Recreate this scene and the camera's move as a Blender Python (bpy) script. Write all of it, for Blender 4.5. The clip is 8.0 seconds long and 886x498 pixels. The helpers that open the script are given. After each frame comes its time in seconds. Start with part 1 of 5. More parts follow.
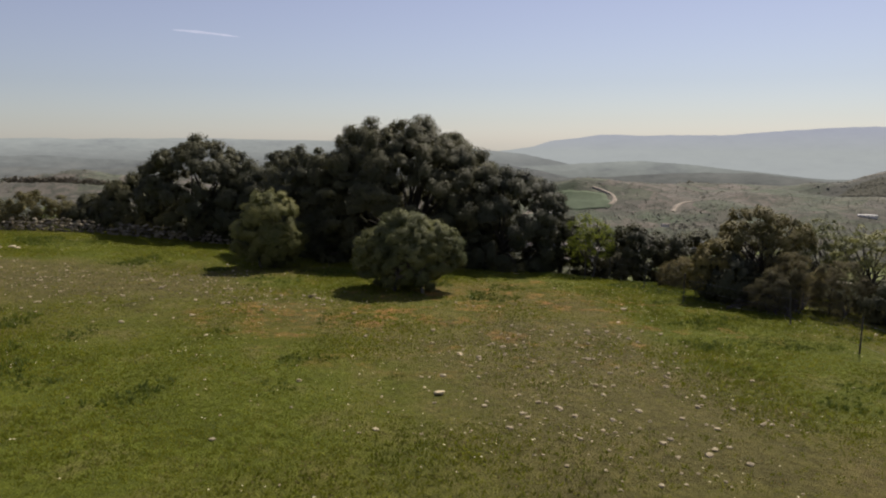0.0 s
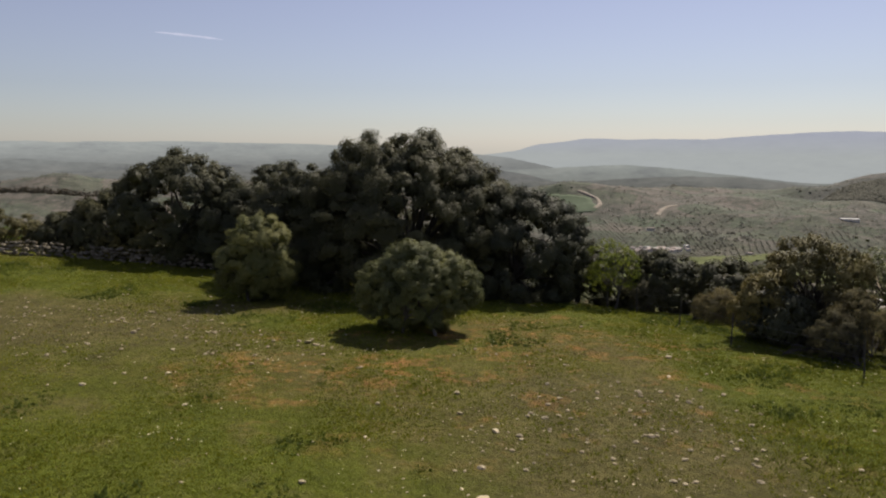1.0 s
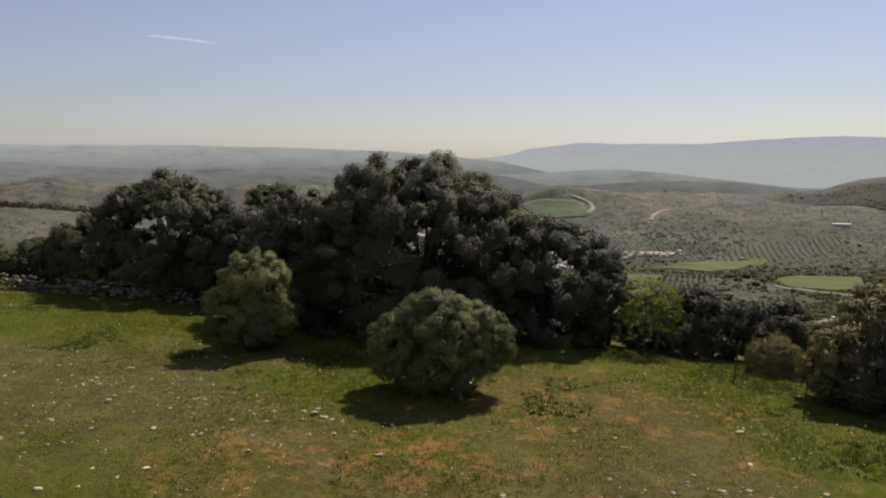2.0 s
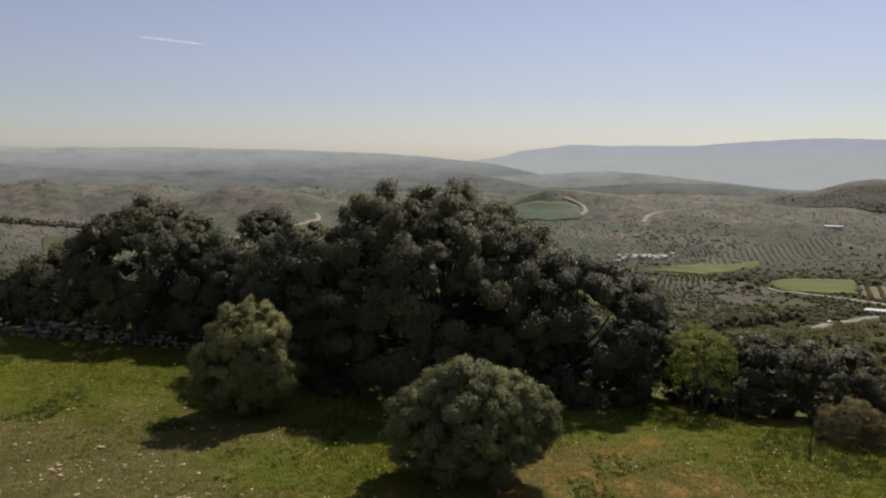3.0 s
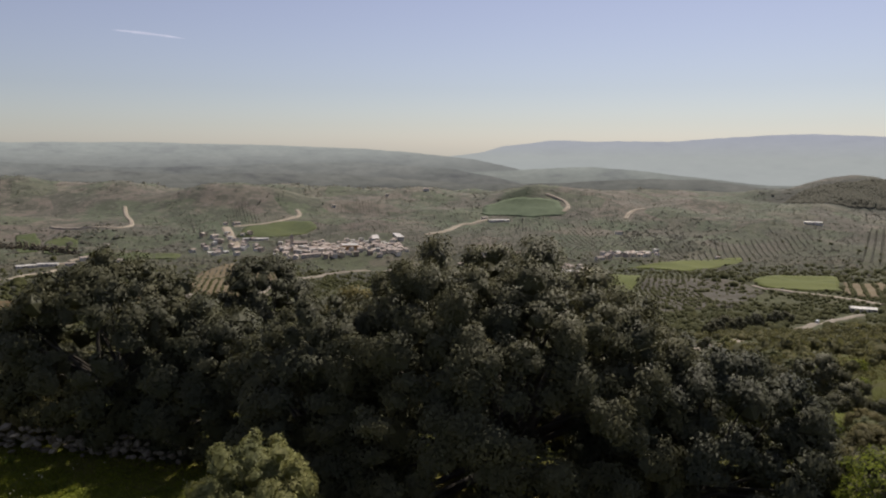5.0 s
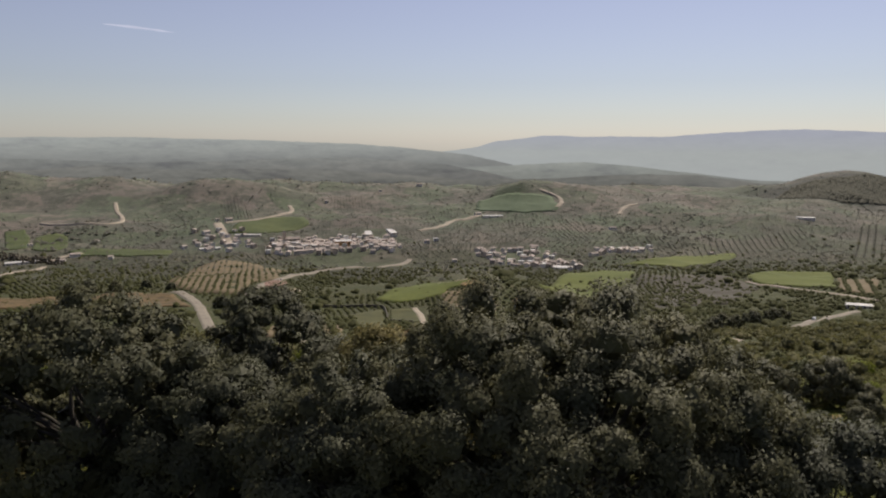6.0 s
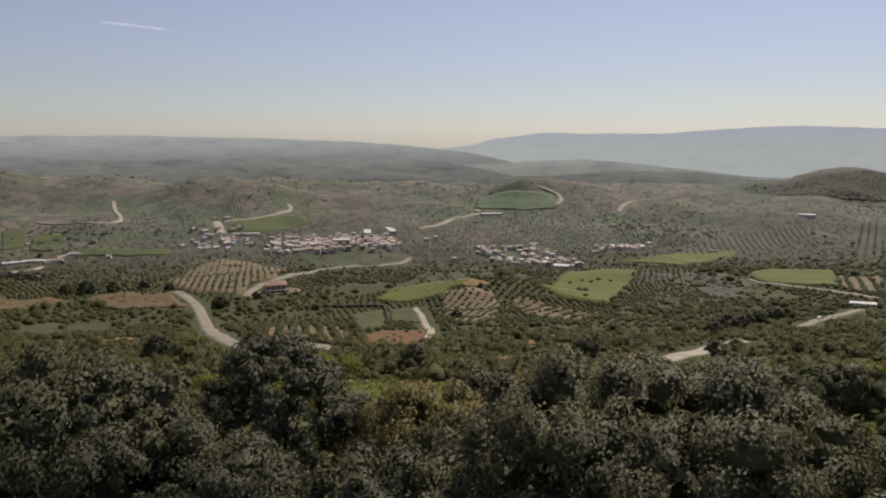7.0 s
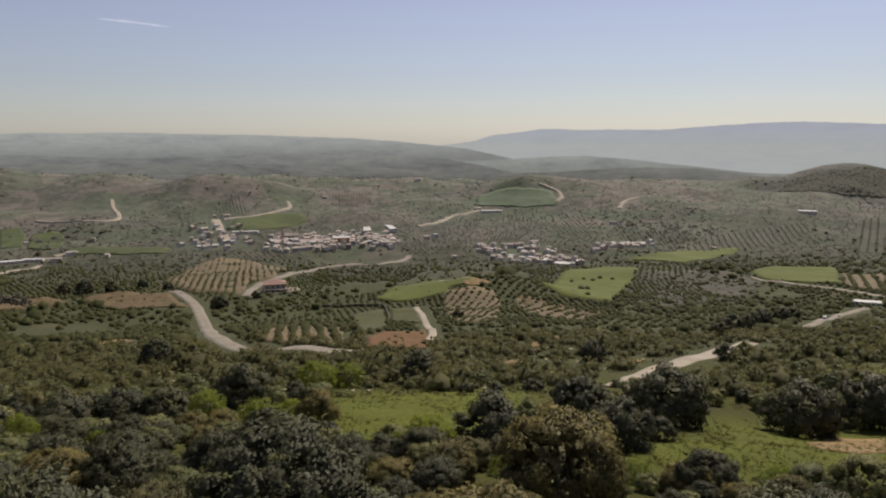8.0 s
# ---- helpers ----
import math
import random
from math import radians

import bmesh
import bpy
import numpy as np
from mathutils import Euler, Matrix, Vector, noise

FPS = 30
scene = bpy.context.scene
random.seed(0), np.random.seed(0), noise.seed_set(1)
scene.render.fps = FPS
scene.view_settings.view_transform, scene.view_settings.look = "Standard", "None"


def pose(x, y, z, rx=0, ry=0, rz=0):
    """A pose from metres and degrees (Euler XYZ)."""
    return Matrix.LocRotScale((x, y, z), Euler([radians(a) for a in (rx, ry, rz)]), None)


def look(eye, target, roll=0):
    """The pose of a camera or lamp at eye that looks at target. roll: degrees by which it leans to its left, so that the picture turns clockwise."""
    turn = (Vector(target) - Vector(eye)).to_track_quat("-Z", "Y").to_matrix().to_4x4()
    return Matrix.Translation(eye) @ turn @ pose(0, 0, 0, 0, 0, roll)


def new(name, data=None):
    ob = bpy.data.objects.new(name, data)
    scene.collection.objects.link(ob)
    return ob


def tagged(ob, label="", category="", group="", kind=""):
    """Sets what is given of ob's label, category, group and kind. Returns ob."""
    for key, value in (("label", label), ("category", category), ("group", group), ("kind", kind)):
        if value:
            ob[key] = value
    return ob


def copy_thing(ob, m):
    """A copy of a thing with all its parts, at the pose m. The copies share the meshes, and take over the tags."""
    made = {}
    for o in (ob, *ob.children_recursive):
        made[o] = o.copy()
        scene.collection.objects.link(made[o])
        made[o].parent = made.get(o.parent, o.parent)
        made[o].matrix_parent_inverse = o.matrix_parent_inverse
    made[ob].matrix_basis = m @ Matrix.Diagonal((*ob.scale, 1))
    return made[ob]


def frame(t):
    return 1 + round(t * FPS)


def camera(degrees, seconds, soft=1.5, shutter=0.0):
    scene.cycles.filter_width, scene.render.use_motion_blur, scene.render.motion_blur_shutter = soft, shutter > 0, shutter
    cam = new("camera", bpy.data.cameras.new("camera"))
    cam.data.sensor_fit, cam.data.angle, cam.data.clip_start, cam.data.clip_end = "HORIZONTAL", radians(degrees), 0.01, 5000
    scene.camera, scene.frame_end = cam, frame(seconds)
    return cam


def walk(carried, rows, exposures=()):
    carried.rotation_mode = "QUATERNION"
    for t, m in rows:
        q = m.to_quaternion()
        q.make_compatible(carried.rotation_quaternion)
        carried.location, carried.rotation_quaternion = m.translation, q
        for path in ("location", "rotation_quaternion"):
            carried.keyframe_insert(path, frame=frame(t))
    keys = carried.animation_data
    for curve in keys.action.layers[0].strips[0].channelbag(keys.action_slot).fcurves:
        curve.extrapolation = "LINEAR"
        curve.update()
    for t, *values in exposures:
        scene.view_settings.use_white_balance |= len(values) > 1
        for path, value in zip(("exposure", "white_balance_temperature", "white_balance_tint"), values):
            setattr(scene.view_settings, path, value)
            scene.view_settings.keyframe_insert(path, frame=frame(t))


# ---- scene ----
cam = camera(63.3, 8.0, soft=2.1)
METRES, EYE, TILT, LEAN, TURN = 44.0, 7.5, -8.6, 0.0, 0.0
ROWS = [
    (0.0, 0.0, 0.0, 0.0, 0.0, 0.0, -0.0),
    (0.5, -0.0145, 0.0512, 0.0147, -0.63, 0.07, 0.12),
    (1.0, -0.0311, 0.1049, 0.0337, -1.19, 0.27, 0.09),
    (1.5, -0.046, 0.1532, 0.0541, -1.6, 0.39, 0.07),
    (2.0, -0.0605, 0.2096, 0.0759, -1.82, 0.58, 0.08),
    (3.5, -0.1026, 0.3752, 0.1446, -2.81, 0.72, 0.21),
    (4.0, -0.1204, 0.4352, 0.165, -3.17, 0.7, 0.24),
    (4.5, -0.1371, 0.4906, 0.1821, -3.55, 0.55, 0.29),
    (6.0, -0.1851, 0.6661, 0.2352, -4.55, -0.07, 0.41),
    (6.5, -0.1985, 0.7227, 0.2518, -4.64, -0.17, 0.48),
    (7.0, -0.2116, 0.7864, 0.2722, -4.66, -0.28, 0.6),
    (7.5, -0.2224, 0.8472, 0.2948, -4.66, -0.41, 0.67),
    (8.0, -0.2326, 0.9161, 0.3213, -4.71, -0.57, 0.72),
]
walk(cam, [(t, pose(0, 0, EYE, TILT, LEAN, TURN) @ pose(METRES * x, METRES * y, METRES * z, 90 + pitch, roll, yaw)) for t, x, y, z, yaw, pitch, roll in ROWS],
     exposures=[(0.0, 0.0, 6300, 14), (8.0, -0.07, 6350, 14)])

# ---- light ----
SUN_AZ, SUN_EL = radians(31), radians(48)
sky_world = bpy.data.worlds.new("sky")
scene.world = sky_world
sky_world.use_nodes = True
wn = sky_world.node_tree
sky = wn.nodes.new("ShaderNodeTexSky")
sky.sky_type, sky.sun_disc = "NISHITA", False
sky.sun_elevation, sky.sun_rotation = SUN_EL, SUN_AZ
sky.altitude, sky.air_density, sky.dust_density, sky.ozone_density = 600, 1.2, 0.4, 3.0
tone = wn.nodes.new("ShaderNodeHueSaturation")
tone.inputs["Saturation"].default_value = 0.68
wn.links.new(sky.outputs[0], tone.inputs["Color"])
tint = wn.nodes.new("ShaderNodeMix")
tint.data_type, tint.blend_type = "RGBA", "MULTIPLY"
tint.inputs[0].default_value, tint.inputs[7].default_value = 1.0, (1.0, 0.99, 1.04, 1)
wn.links.new(tone.outputs[0], tint.inputs[6])
split, merge = wn.nodes.new("ShaderNodeSeparateColor"), wn.nodes.new("ShaderNodeCombineColor")
wn.links.new(tint.outputs[2], split.inputs[0])


def channel_mix(target, weights):
    """One colour channel of the sky as a weighted sum of its red, green and blue."""
    total = None
    for source, weight in enumerate(weights):
        n = wn.nodes.new("ShaderNodeMath")
        n.operation = "MULTIPLY_ADD"
        n.inputs[1].default_value, n.inputs[2].default_value = weight, 0.0
        wn.links.new(split.outputs[source], n.inputs[0])
        if total:
            wn.links.new(total, n.inputs[2])
        total = n.outputs[0]
    wn.links.new(total, merge.inputs[target])


channel_mix(0, (0.84, 0.0, 0.14))
channel_mix(1, (0.0, 0.99, 0.0))
channel_mix(2, (-0.03, 0.0, 1.04))
wn.links.new(merge.outputs[0], wn.nodes["Background"].inputs[0])
wn.nodes["Background"].inputs[1].default_value = 0.072
sun = new("sun", bpy.data.lights.new("sun", "SUN"))
sun.data.energy, sun.data.angle, sun.data.color = 4.6, radians(0.53), (1.0, 0.91, 0.76)
to_sun = Vector((math.sin(SUN_AZ) * math.cos(SUN_EL), math.cos(SUN_AZ) * math.cos(SUN_EL), math.sin(SUN_EL)))
sun.matrix_world = look(tuple(to_sun * 60), (0, 0, 0))


# ---- materials ----
def material(name):
    m = bpy.data.materials.new(name)
    m.use_nodes = True
    return m, m.node_tree, m.node_tree.nodes["Principled BSDF"]


def node(nt, kind, **values):
    n = nt.nodes.new(kind)
    for key, value in values.items():
        n.inputs[key].default_value = value
    return n


def noise_tex(nt, vector, scale, detail=4.0, rough=0.6):
    n = node(nt, "ShaderNodeTexNoise", Scale=scale, Detail=detail, Roughness=rough)
    nt.links.new(vector, n.inputs["Vector"])
    return n.outputs["Fac"]


def ramp(nt, fac, stops):
    r = nt.nodes.new("ShaderNodeValToRGB")
    while len(r.color_ramp.elements) < len(stops):
        r.color_ramp.elements.new(0.5)
    for e, (at, colour) in zip(r.color_ramp.elements, stops):
        e.position, e.color = at, (*colour, 1) if len(colour) == 3 else colour
    nt.links.new(fac, r.inputs[0])
    return r.outputs[0]


def blend(nt, fac, a, b, mode="MIX"):
    m = nt.nodes.new("ShaderNodeMix")
    m.data_type, m.blend_type = "RGBA", mode
    for socket, value in ((m.inputs[0], fac), (m.inputs[6], a), (m.inputs[7], b)):
        if isinstance(value, bpy.types.NodeSocket):
            nt.links.new(value, socket)
        else:
            socket.default_value = value if isinstance(value, float) else (*value, 1)
    return m.outputs[2]


def bump(nt, bsdf, height_socket, strength, distance):
    b = node(nt, "ShaderNodeBump", Strength=strength, Distance=distance)
    nt.links.new(height_socket, b.inputs["Height"])
    nt.links.new(b.outputs[0], bsdf.inputs["Normal"])


def surface(name, dark, light, scale, fine, rough=0.9, relief=0.5, depth=0.02, metal=0.0, spread=0.0, sheen=0.0):
    """A matt surface: broad stains at one scale, grain at another, relief from both."""
    m, nt, bsdf = material(name)
    where = nt.nodes.new("ShaderNodeNewGeometry").outputs["Position"]
    broad, grain = noise_tex(nt, where, scale), noise_tex(nt, where, fine, 6, 0.7)
    colour = ramp(nt, broad, [(0.3, dark), (0.7, light)])
    colour = blend(nt, 0.55, colour, ramp(nt, grain, [(0.25, (0.45,) * 3), (0.6, (1.0,) * 3), (0.8, (1.3,) * 3)]), "MULTIPLY")
    if spread:
        r = nt.nodes.new("ShaderNodeObjectInfo").outputs["Random"]
        colour = blend(nt, 1.0, colour, ramp(nt, r, [(0, (1 - spread,) * 3), (1, (1 + spread,) * 3)]), "MULTIPLY")
    nt.links.new(colour, bsdf.inputs["Base Color"])
    bsdf.inputs["Roughness"].default_value, bsdf.inputs["Metallic"].default_value = rough, metal
    bsdf.inputs["Specular IOR Level"].default_value = 0.25
    bsdf.inputs["Sheen Weight"].default_value = sheen
    bump(nt, bsdf, grain, relief, depth)
    return m


def leafage(name, dark, mid, light, through_light=0.2, rough=0.5, gloss=0.4, haze_sheen=0.0):
    """Leaves: each one its own shade, some light coming through the blade."""
    m, nt, bsdf = material(name)
    geometry = nt.nodes.new("ShaderNodeNewGeometry")
    colour = ramp(nt, geometry.outputs["Random Per Island"], [(0, dark), (0.55, mid), (1, light)])
    patch = noise_tex(nt, geometry.outputs["Position"], 0.5, 3)
    colour = blend(nt, 1.0, colour, ramp(nt, patch, [(0.3, (0.75, 0.78, 0.8)), (0.7, (1.25, 1.18, 1.0))]), "MULTIPLY")
    own = nt.nodes.new("ShaderNodeObjectInfo").outputs["Random"]
    colour = blend(nt, 1.0, colour, ramp(nt, own, [(0, (0.82, 0.85, 0.9)), (1, (1.2, 1.15, 1.0))]), "MULTIPLY")
    nt.links.new(colour, bsdf.inputs["Base Color"])
    bsdf.inputs["Roughness"].default_value = rough
    bsdf.inputs["Specular IOR Level"].default_value = gloss
    bsdf.inputs["Sheen Weight"].default_value = haze_sheen
    thin = nt.nodes.new("ShaderNodeBsdfTranslucent")
    nt.links.new(colour, thin.inputs[0])
    mix = node(nt, "ShaderNodeMixShader", Fac=through_light)
    nt.links.new(bsdf.outputs[0], mix.inputs[1])
    nt.links.new(thin.outputs[0], mix.inputs[2])
    nt.links.new(mix.outputs[0], nt.nodes["Material Output"].inputs["Surface"])
    return m


# parts of the pasture, as ovals of the plan: x, y, half width, half depth
LUSH = [(-25, 48, 15, 5), (13, 31, 4.5, 13), (-10, 19, 9, 8), (4, 44, 6, 3), (-6, 39, 5, 2.5), (10, 41, 4, 4)]
TRODDEN = [(4.5, 20.5, 6, 8), (-19, 37.5, 12, 5.5), (4, 28, 4, 3), (-27, 41, 6, 4)]


def ground_material():
    """Pasture near by, scrub on the slope, orchard soil and dry grass in the valley: what grows there, by place, with
    haze put into the far soil's colour.
    """
    m, nt, bsdf = material("land")
    where = nt.nodes.new("ShaderNodeNewGeometry").outputs["Position"]
    parts = nt.nodes.new("ShaderNodeSeparateXYZ")
    nt.links.new(where, parts.inputs[0])

    def span(socket, lo, hi):
        r = node(nt, "ShaderNodeMapRange")
        r.inputs[1].default_value, r.inputs[2].default_value = lo, hi
        nt.links.new(socket, r.inputs[0])
        return r.outputs[0]

    def times(a, b):
        n = nt.nodes.new("ShaderNodeMath")
        n.operation = "MULTIPLY"
        nt.links.new(a, n.inputs[0])
        nt.links.new(b, n.inputs[1])
        return n.outputs[0]

    def blob(x, y, wide, deep):
        """1 inside a soft oval of the plan, 0 outside, with a ragged edge."""
        shift = node(nt, "ShaderNodeMapping")
        shift.inputs["Location"].default_value, shift.inputs["Scale"].default_value = (-x / wide, -y / deep, 0), (1 / wide, 1 / deep, 0)
        nt.links.new(where, shift.inputs[0])
        size = nt.nodes.new("ShaderNodeVectorMath")
        size.operation = "LENGTH"
        nt.links.new(shift.outputs[0], size.inputs[0])
        rag = nt.nodes.new("ShaderNodeMath")
        rag.operation = "MULTIPLY_ADD"
        rag.inputs[1].default_value = 1.6
        nt.links.new(middle, rag.inputs[0])
        nt.links.new(size.outputs["Value"], rag.inputs[2])
        return span(rag.outputs[0], 2.1, 1.45)

    broad, middle, grain, fine = (noise_tex(nt, where, s, d, 0.65) for s, d in ((0.11, 3), (0.55, 4), (3.2, 6), (16.0, 6)))
    grass = ramp(nt, broad, [(0.34, (0.15, 0.125, 0.038)), (0.47, (0.132, 0.123, 0.022)), (0.62, (0.115, 0.124, 0.014))])
    for x, y, wide, deep in TRODDEN:
        grass = blend(nt, blob(x, y, wide, deep), grass, blend(nt, grain, (0.115, 0.104, 0.026), (0.15, 0.13, 0.042)))
    for x, y, wide, deep in LUSH:
        grass = blend(nt, blob(x, y, wide, deep), grass, (0.125, 0.146, 0.013))
    grass = blend(nt, ramp(nt, middle, [(0.52, (0, 0, 0)), (0.74, (0.6,) * 3)]), grass, (0.15, 0.125, 0.055))
    # worn red earth where the animals pass
    worn = times(ramp(nt, noise_tex(nt, where, 0.42, 5, 0.7), [(0.55, (0, 0, 0)), (0.63, (0.6, 0.6, 0.6))]),
                 times(times(span(parts.outputs["Y"], 21, 26), span(parts.outputs["Y"], 43, 37)), times(span(parts.outputs["X"], -13, -8), span(parts.outputs["X"], 17, 11))))
    grass = blend(nt, worn, grass, blend(nt, grain, (0.24, 0.145, 0.045), (0.44, 0.22, 0.07)))
    for x, y, wide, deep in ((3.5, 37, 6, 3.6), (8, 34.5, 4, 2.6), (-1.5, 31.5, 4, 2), (-6, 30, 5, 2), (4.5, 41, 3, 1.5)):  # bare orange patches
        bare = times(blob(x, y, wide, deep), ramp(nt, noise_tex(nt, where, 0.95, 6, 0.75), [(0.51, (0, 0, 0)), (0.59, (0.62,) * 3)]))
        grass = blend(nt, bare, grass, blend(nt, grain, (0.26, 0.14, 0.04), (0.46, 0.23, 0.07)))
    slope = ramp(nt, noise_tex(nt, where, 0.06, 5, 0.65), [(0.36, (0.066, 0.06, 0.022)), (0.5, (0.068, 0.071, 0.014)), (0.68, (0.073, 0.081, 0.011))])
    # far soil, its base colour greyed to stand for haze
    soil = ramp(nt, noise_tex(nt, where, 0.011, 6, 0.65), [(0.34, (0.105, 0.098, 0.078)), (0.46, (0.135, 0.125, 0.102)), (0.56, (0.115, 0.112, 0.088)), (0.68, (0.165, 0.148, 0.125))])
    groves = ramp(nt, noise_tex(nt, where, 0.02, 5, 0.65), [(0.34, (0.06, 0.068, 0.03)), (0.48, (0.08, 0.08, 0.04)), (0.58, (0.066, 0.075, 0.031)), (0.7, (0.105, 0.094, 0.054))])
    cells = node(nt, "ShaderNodeTexVoronoi", Scale=0.0105)
    nt.links.new(where, cells.inputs["Vector"])
    one = nt.nodes.new("ShaderNodeSeparateColor")
    nt.links.new(cells.outputs["Color"], one.inputs[0])
    plots = ramp(nt, one.outputs[0], [(0, (0.10, 0.098, 0.08)), (0.2, (0.165, 0.143, 0.118)), (0.4, (0.09, 0.112, 0.066)), (0.55, (0.145, 0.122, 0.105)), (0.7, (0.18, 0.155, 0.125)), (0.85, (0.095, 0.12, 0.068)), (1, (0.13, 0.108, 0.098))])
    soil = blend(nt, 0.72, soil, plots)
    soil = blend(nt, ramp(nt, noise_tex(nt, where, 0.0042, 4, 0.6), [(0.52, (0, 0, 0)), (0.6, (0.8,) * 3)]), soil, (0.095, 0.115, 0.075))
    for x, y, wide, deep in ((-4, 172, 20, 42), (-18, 140, 14, 12), (40, 124, 26, 20), (66, 156, 24, 22), (8, 190, 12, 20), (124, 232, 22, 22)):  # grassy clearings on the slope
        slope = blend(nt, blob(x, y, wide, deep), slope, blend(nt, broad, (0.085, 0.095, 0.016), (0.135, 0.15, 0.02)))
    colour = blend(nt, span(parts.outputs["Y"], 52, 75), grass, slope)
    soil = blend(nt, 1.0, soil, (0.92, 0.93, 0.88), "MULTIPLY")
    scrub = ramp(nt, noise_tex(nt, where, 0.028, 6, 0.72), [(0.47, (0, 0, 0)), (0.56, (0.75,) * 3)])
    soil = blend(nt, scrub, soil, (0.068, 0.073, 0.052))
    soil = blend(nt, ramp(nt, noise_tex(nt, where, 0.07, 5, 0.7), [(0.56, (0, 0, 0)), (0.66, (0.6,) * 3)]), soil, (0.2, 0.178, 0.145))
    soil = blend(nt, span(parts.outputs["Y"], 1100, 1900), soil, blend(nt, 1.0, soil, (1.42, 1.42, 1.5), "MULTIPLY"))  # painted haze: soil colour paler and bluer towards the far hills
    # ground under the far woods, its colour also lightened for haze
    soil = blend(nt, blob(1200, 1830, 270, 150), soil, (0.098, 0.1, 0.085))
    soil = blend(nt, blob(290, 1745, 45, 40), soil, (0.06, 0.075, 0.045))
    colour = blend(nt, span(parts.outputs["Y"], 190, 330), colour, groves)
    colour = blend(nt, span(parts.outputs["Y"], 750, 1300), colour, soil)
    colour = blend(nt, 0.8, colour, ramp(nt, grain, [(0.28, (0.55,) * 3), (0.52, (1.0,) * 3), (0.75, (1.35,) * 3)]), "MULTIPLY")
    colour = blend(nt, 0.7, colour, ramp(nt, fine, [(0.3, (0.6,) * 3), (0.55, (1.0,) * 3), (0.75, (1.4,) * 3)]), "MULTIPLY")
    colour = blend(nt, 0.8, colour, ramp(nt, middle, [(0.3, (0.72,) * 3), (0.5, (1.0,) * 3), (0.7, (1.28, 1.25, 1.15))]), "MULTIPLY")
    nt.links.new(colour, bsdf.inputs["Base Color"])
    bsdf.inputs["Roughness"].default_value, bsdf.inputs["Specular IOR Level"].default_value = 0.95, 0.15
    add = nt.nodes.new("ShaderNodeMath")
    nt.links.new(grain, add.inputs[0])
    nt.links.new(fine, add.inputs[1])
    bump(nt, bsdf, add.outputs[0], 0.9, 0.12)
    return m


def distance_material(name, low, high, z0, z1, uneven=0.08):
    """Far land seen as a plain backdrop: its haze is put into a glowing colour."""
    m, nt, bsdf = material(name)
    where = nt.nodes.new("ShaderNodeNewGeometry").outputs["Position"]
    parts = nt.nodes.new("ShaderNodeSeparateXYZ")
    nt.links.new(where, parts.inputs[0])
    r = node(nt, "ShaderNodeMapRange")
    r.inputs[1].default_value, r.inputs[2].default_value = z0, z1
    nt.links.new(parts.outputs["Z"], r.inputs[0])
    # haze as a change of emitted colour from foot to crest
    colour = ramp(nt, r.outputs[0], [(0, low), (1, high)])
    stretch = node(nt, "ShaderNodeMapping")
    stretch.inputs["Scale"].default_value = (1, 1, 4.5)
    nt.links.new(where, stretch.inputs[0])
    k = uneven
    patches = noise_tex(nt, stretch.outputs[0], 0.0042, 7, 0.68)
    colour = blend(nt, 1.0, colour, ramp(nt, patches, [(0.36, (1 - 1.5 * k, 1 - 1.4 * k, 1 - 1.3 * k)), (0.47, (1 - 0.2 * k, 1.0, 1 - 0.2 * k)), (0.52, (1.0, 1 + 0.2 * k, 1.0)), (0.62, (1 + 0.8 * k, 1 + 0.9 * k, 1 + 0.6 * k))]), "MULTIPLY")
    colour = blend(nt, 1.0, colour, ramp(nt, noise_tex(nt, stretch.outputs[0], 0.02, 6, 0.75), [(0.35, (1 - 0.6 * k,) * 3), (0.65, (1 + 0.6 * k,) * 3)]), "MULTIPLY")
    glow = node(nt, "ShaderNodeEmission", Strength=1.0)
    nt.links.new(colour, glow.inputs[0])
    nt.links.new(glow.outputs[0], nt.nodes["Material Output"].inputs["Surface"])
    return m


LAND = ground_material()
BARK = surface("oak bark", (0.045, 0.038, 0.03), (0.10, 0.088, 0.07), 1.5, 22, relief=1.0, depth=0.03)
OLIVE_BARK = surface("olive bark", (0.09, 0.08, 0.065), (0.19, 0.175, 0.15), 1.5, 18, relief=1.0, depth=0.03)
OAK = leafage("holm oak leaves", (0.079, 0.081, 0.047), (0.088, 0.09, 0.053), (0.1, 0.102, 0.061), 0.18, 0.6, 0.15)
OAK_WARM = leafage("oak leaves with catkins", (0.125, 0.113, 0.048), (0.16, 0.143, 0.06), (0.2, 0.176, 0.078), 0.25, 0.6, 0.12)
OLIVE = leafage("olive leaves", (0.15, 0.162, 0.07), (0.19, 0.202, 0.09), (0.26, 0.27, 0.135), 0.36, 0.6, 0.2)
FRESH = leafage("fresh green leaves", (0.15, 0.19, 0.03), (0.19, 0.23, 0.038), (0.24, 0.27, 0.056), 0.62, 0.65, 0.15)
SCRUB = leafage("grey scrub twigs and leaves", (0.125, 0.116, 0.068), (0.155, 0.142, 0.084), (0.19, 0.172, 0.104), 0.52, 0.7, 0.1)
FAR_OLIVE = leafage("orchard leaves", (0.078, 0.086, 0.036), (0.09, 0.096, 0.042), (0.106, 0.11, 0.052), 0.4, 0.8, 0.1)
MAQUIS = leafage("hillside scrub leaves", (0.095, 0.098, 0.044), (0.118, 0.118, 0.056), (0.155, 0.15, 0.078), 0.45, 0.7, 0.1)
# leaf colour lightened to imitate haze over the far hilltop
WOODS = leafage("far scrub wood leaves paled by haze", (0.105, 0.11, 0.098), (0.12, 0.124, 0.11), (0.135, 0.138, 0.122), 0.4, 0.8, 0.1)
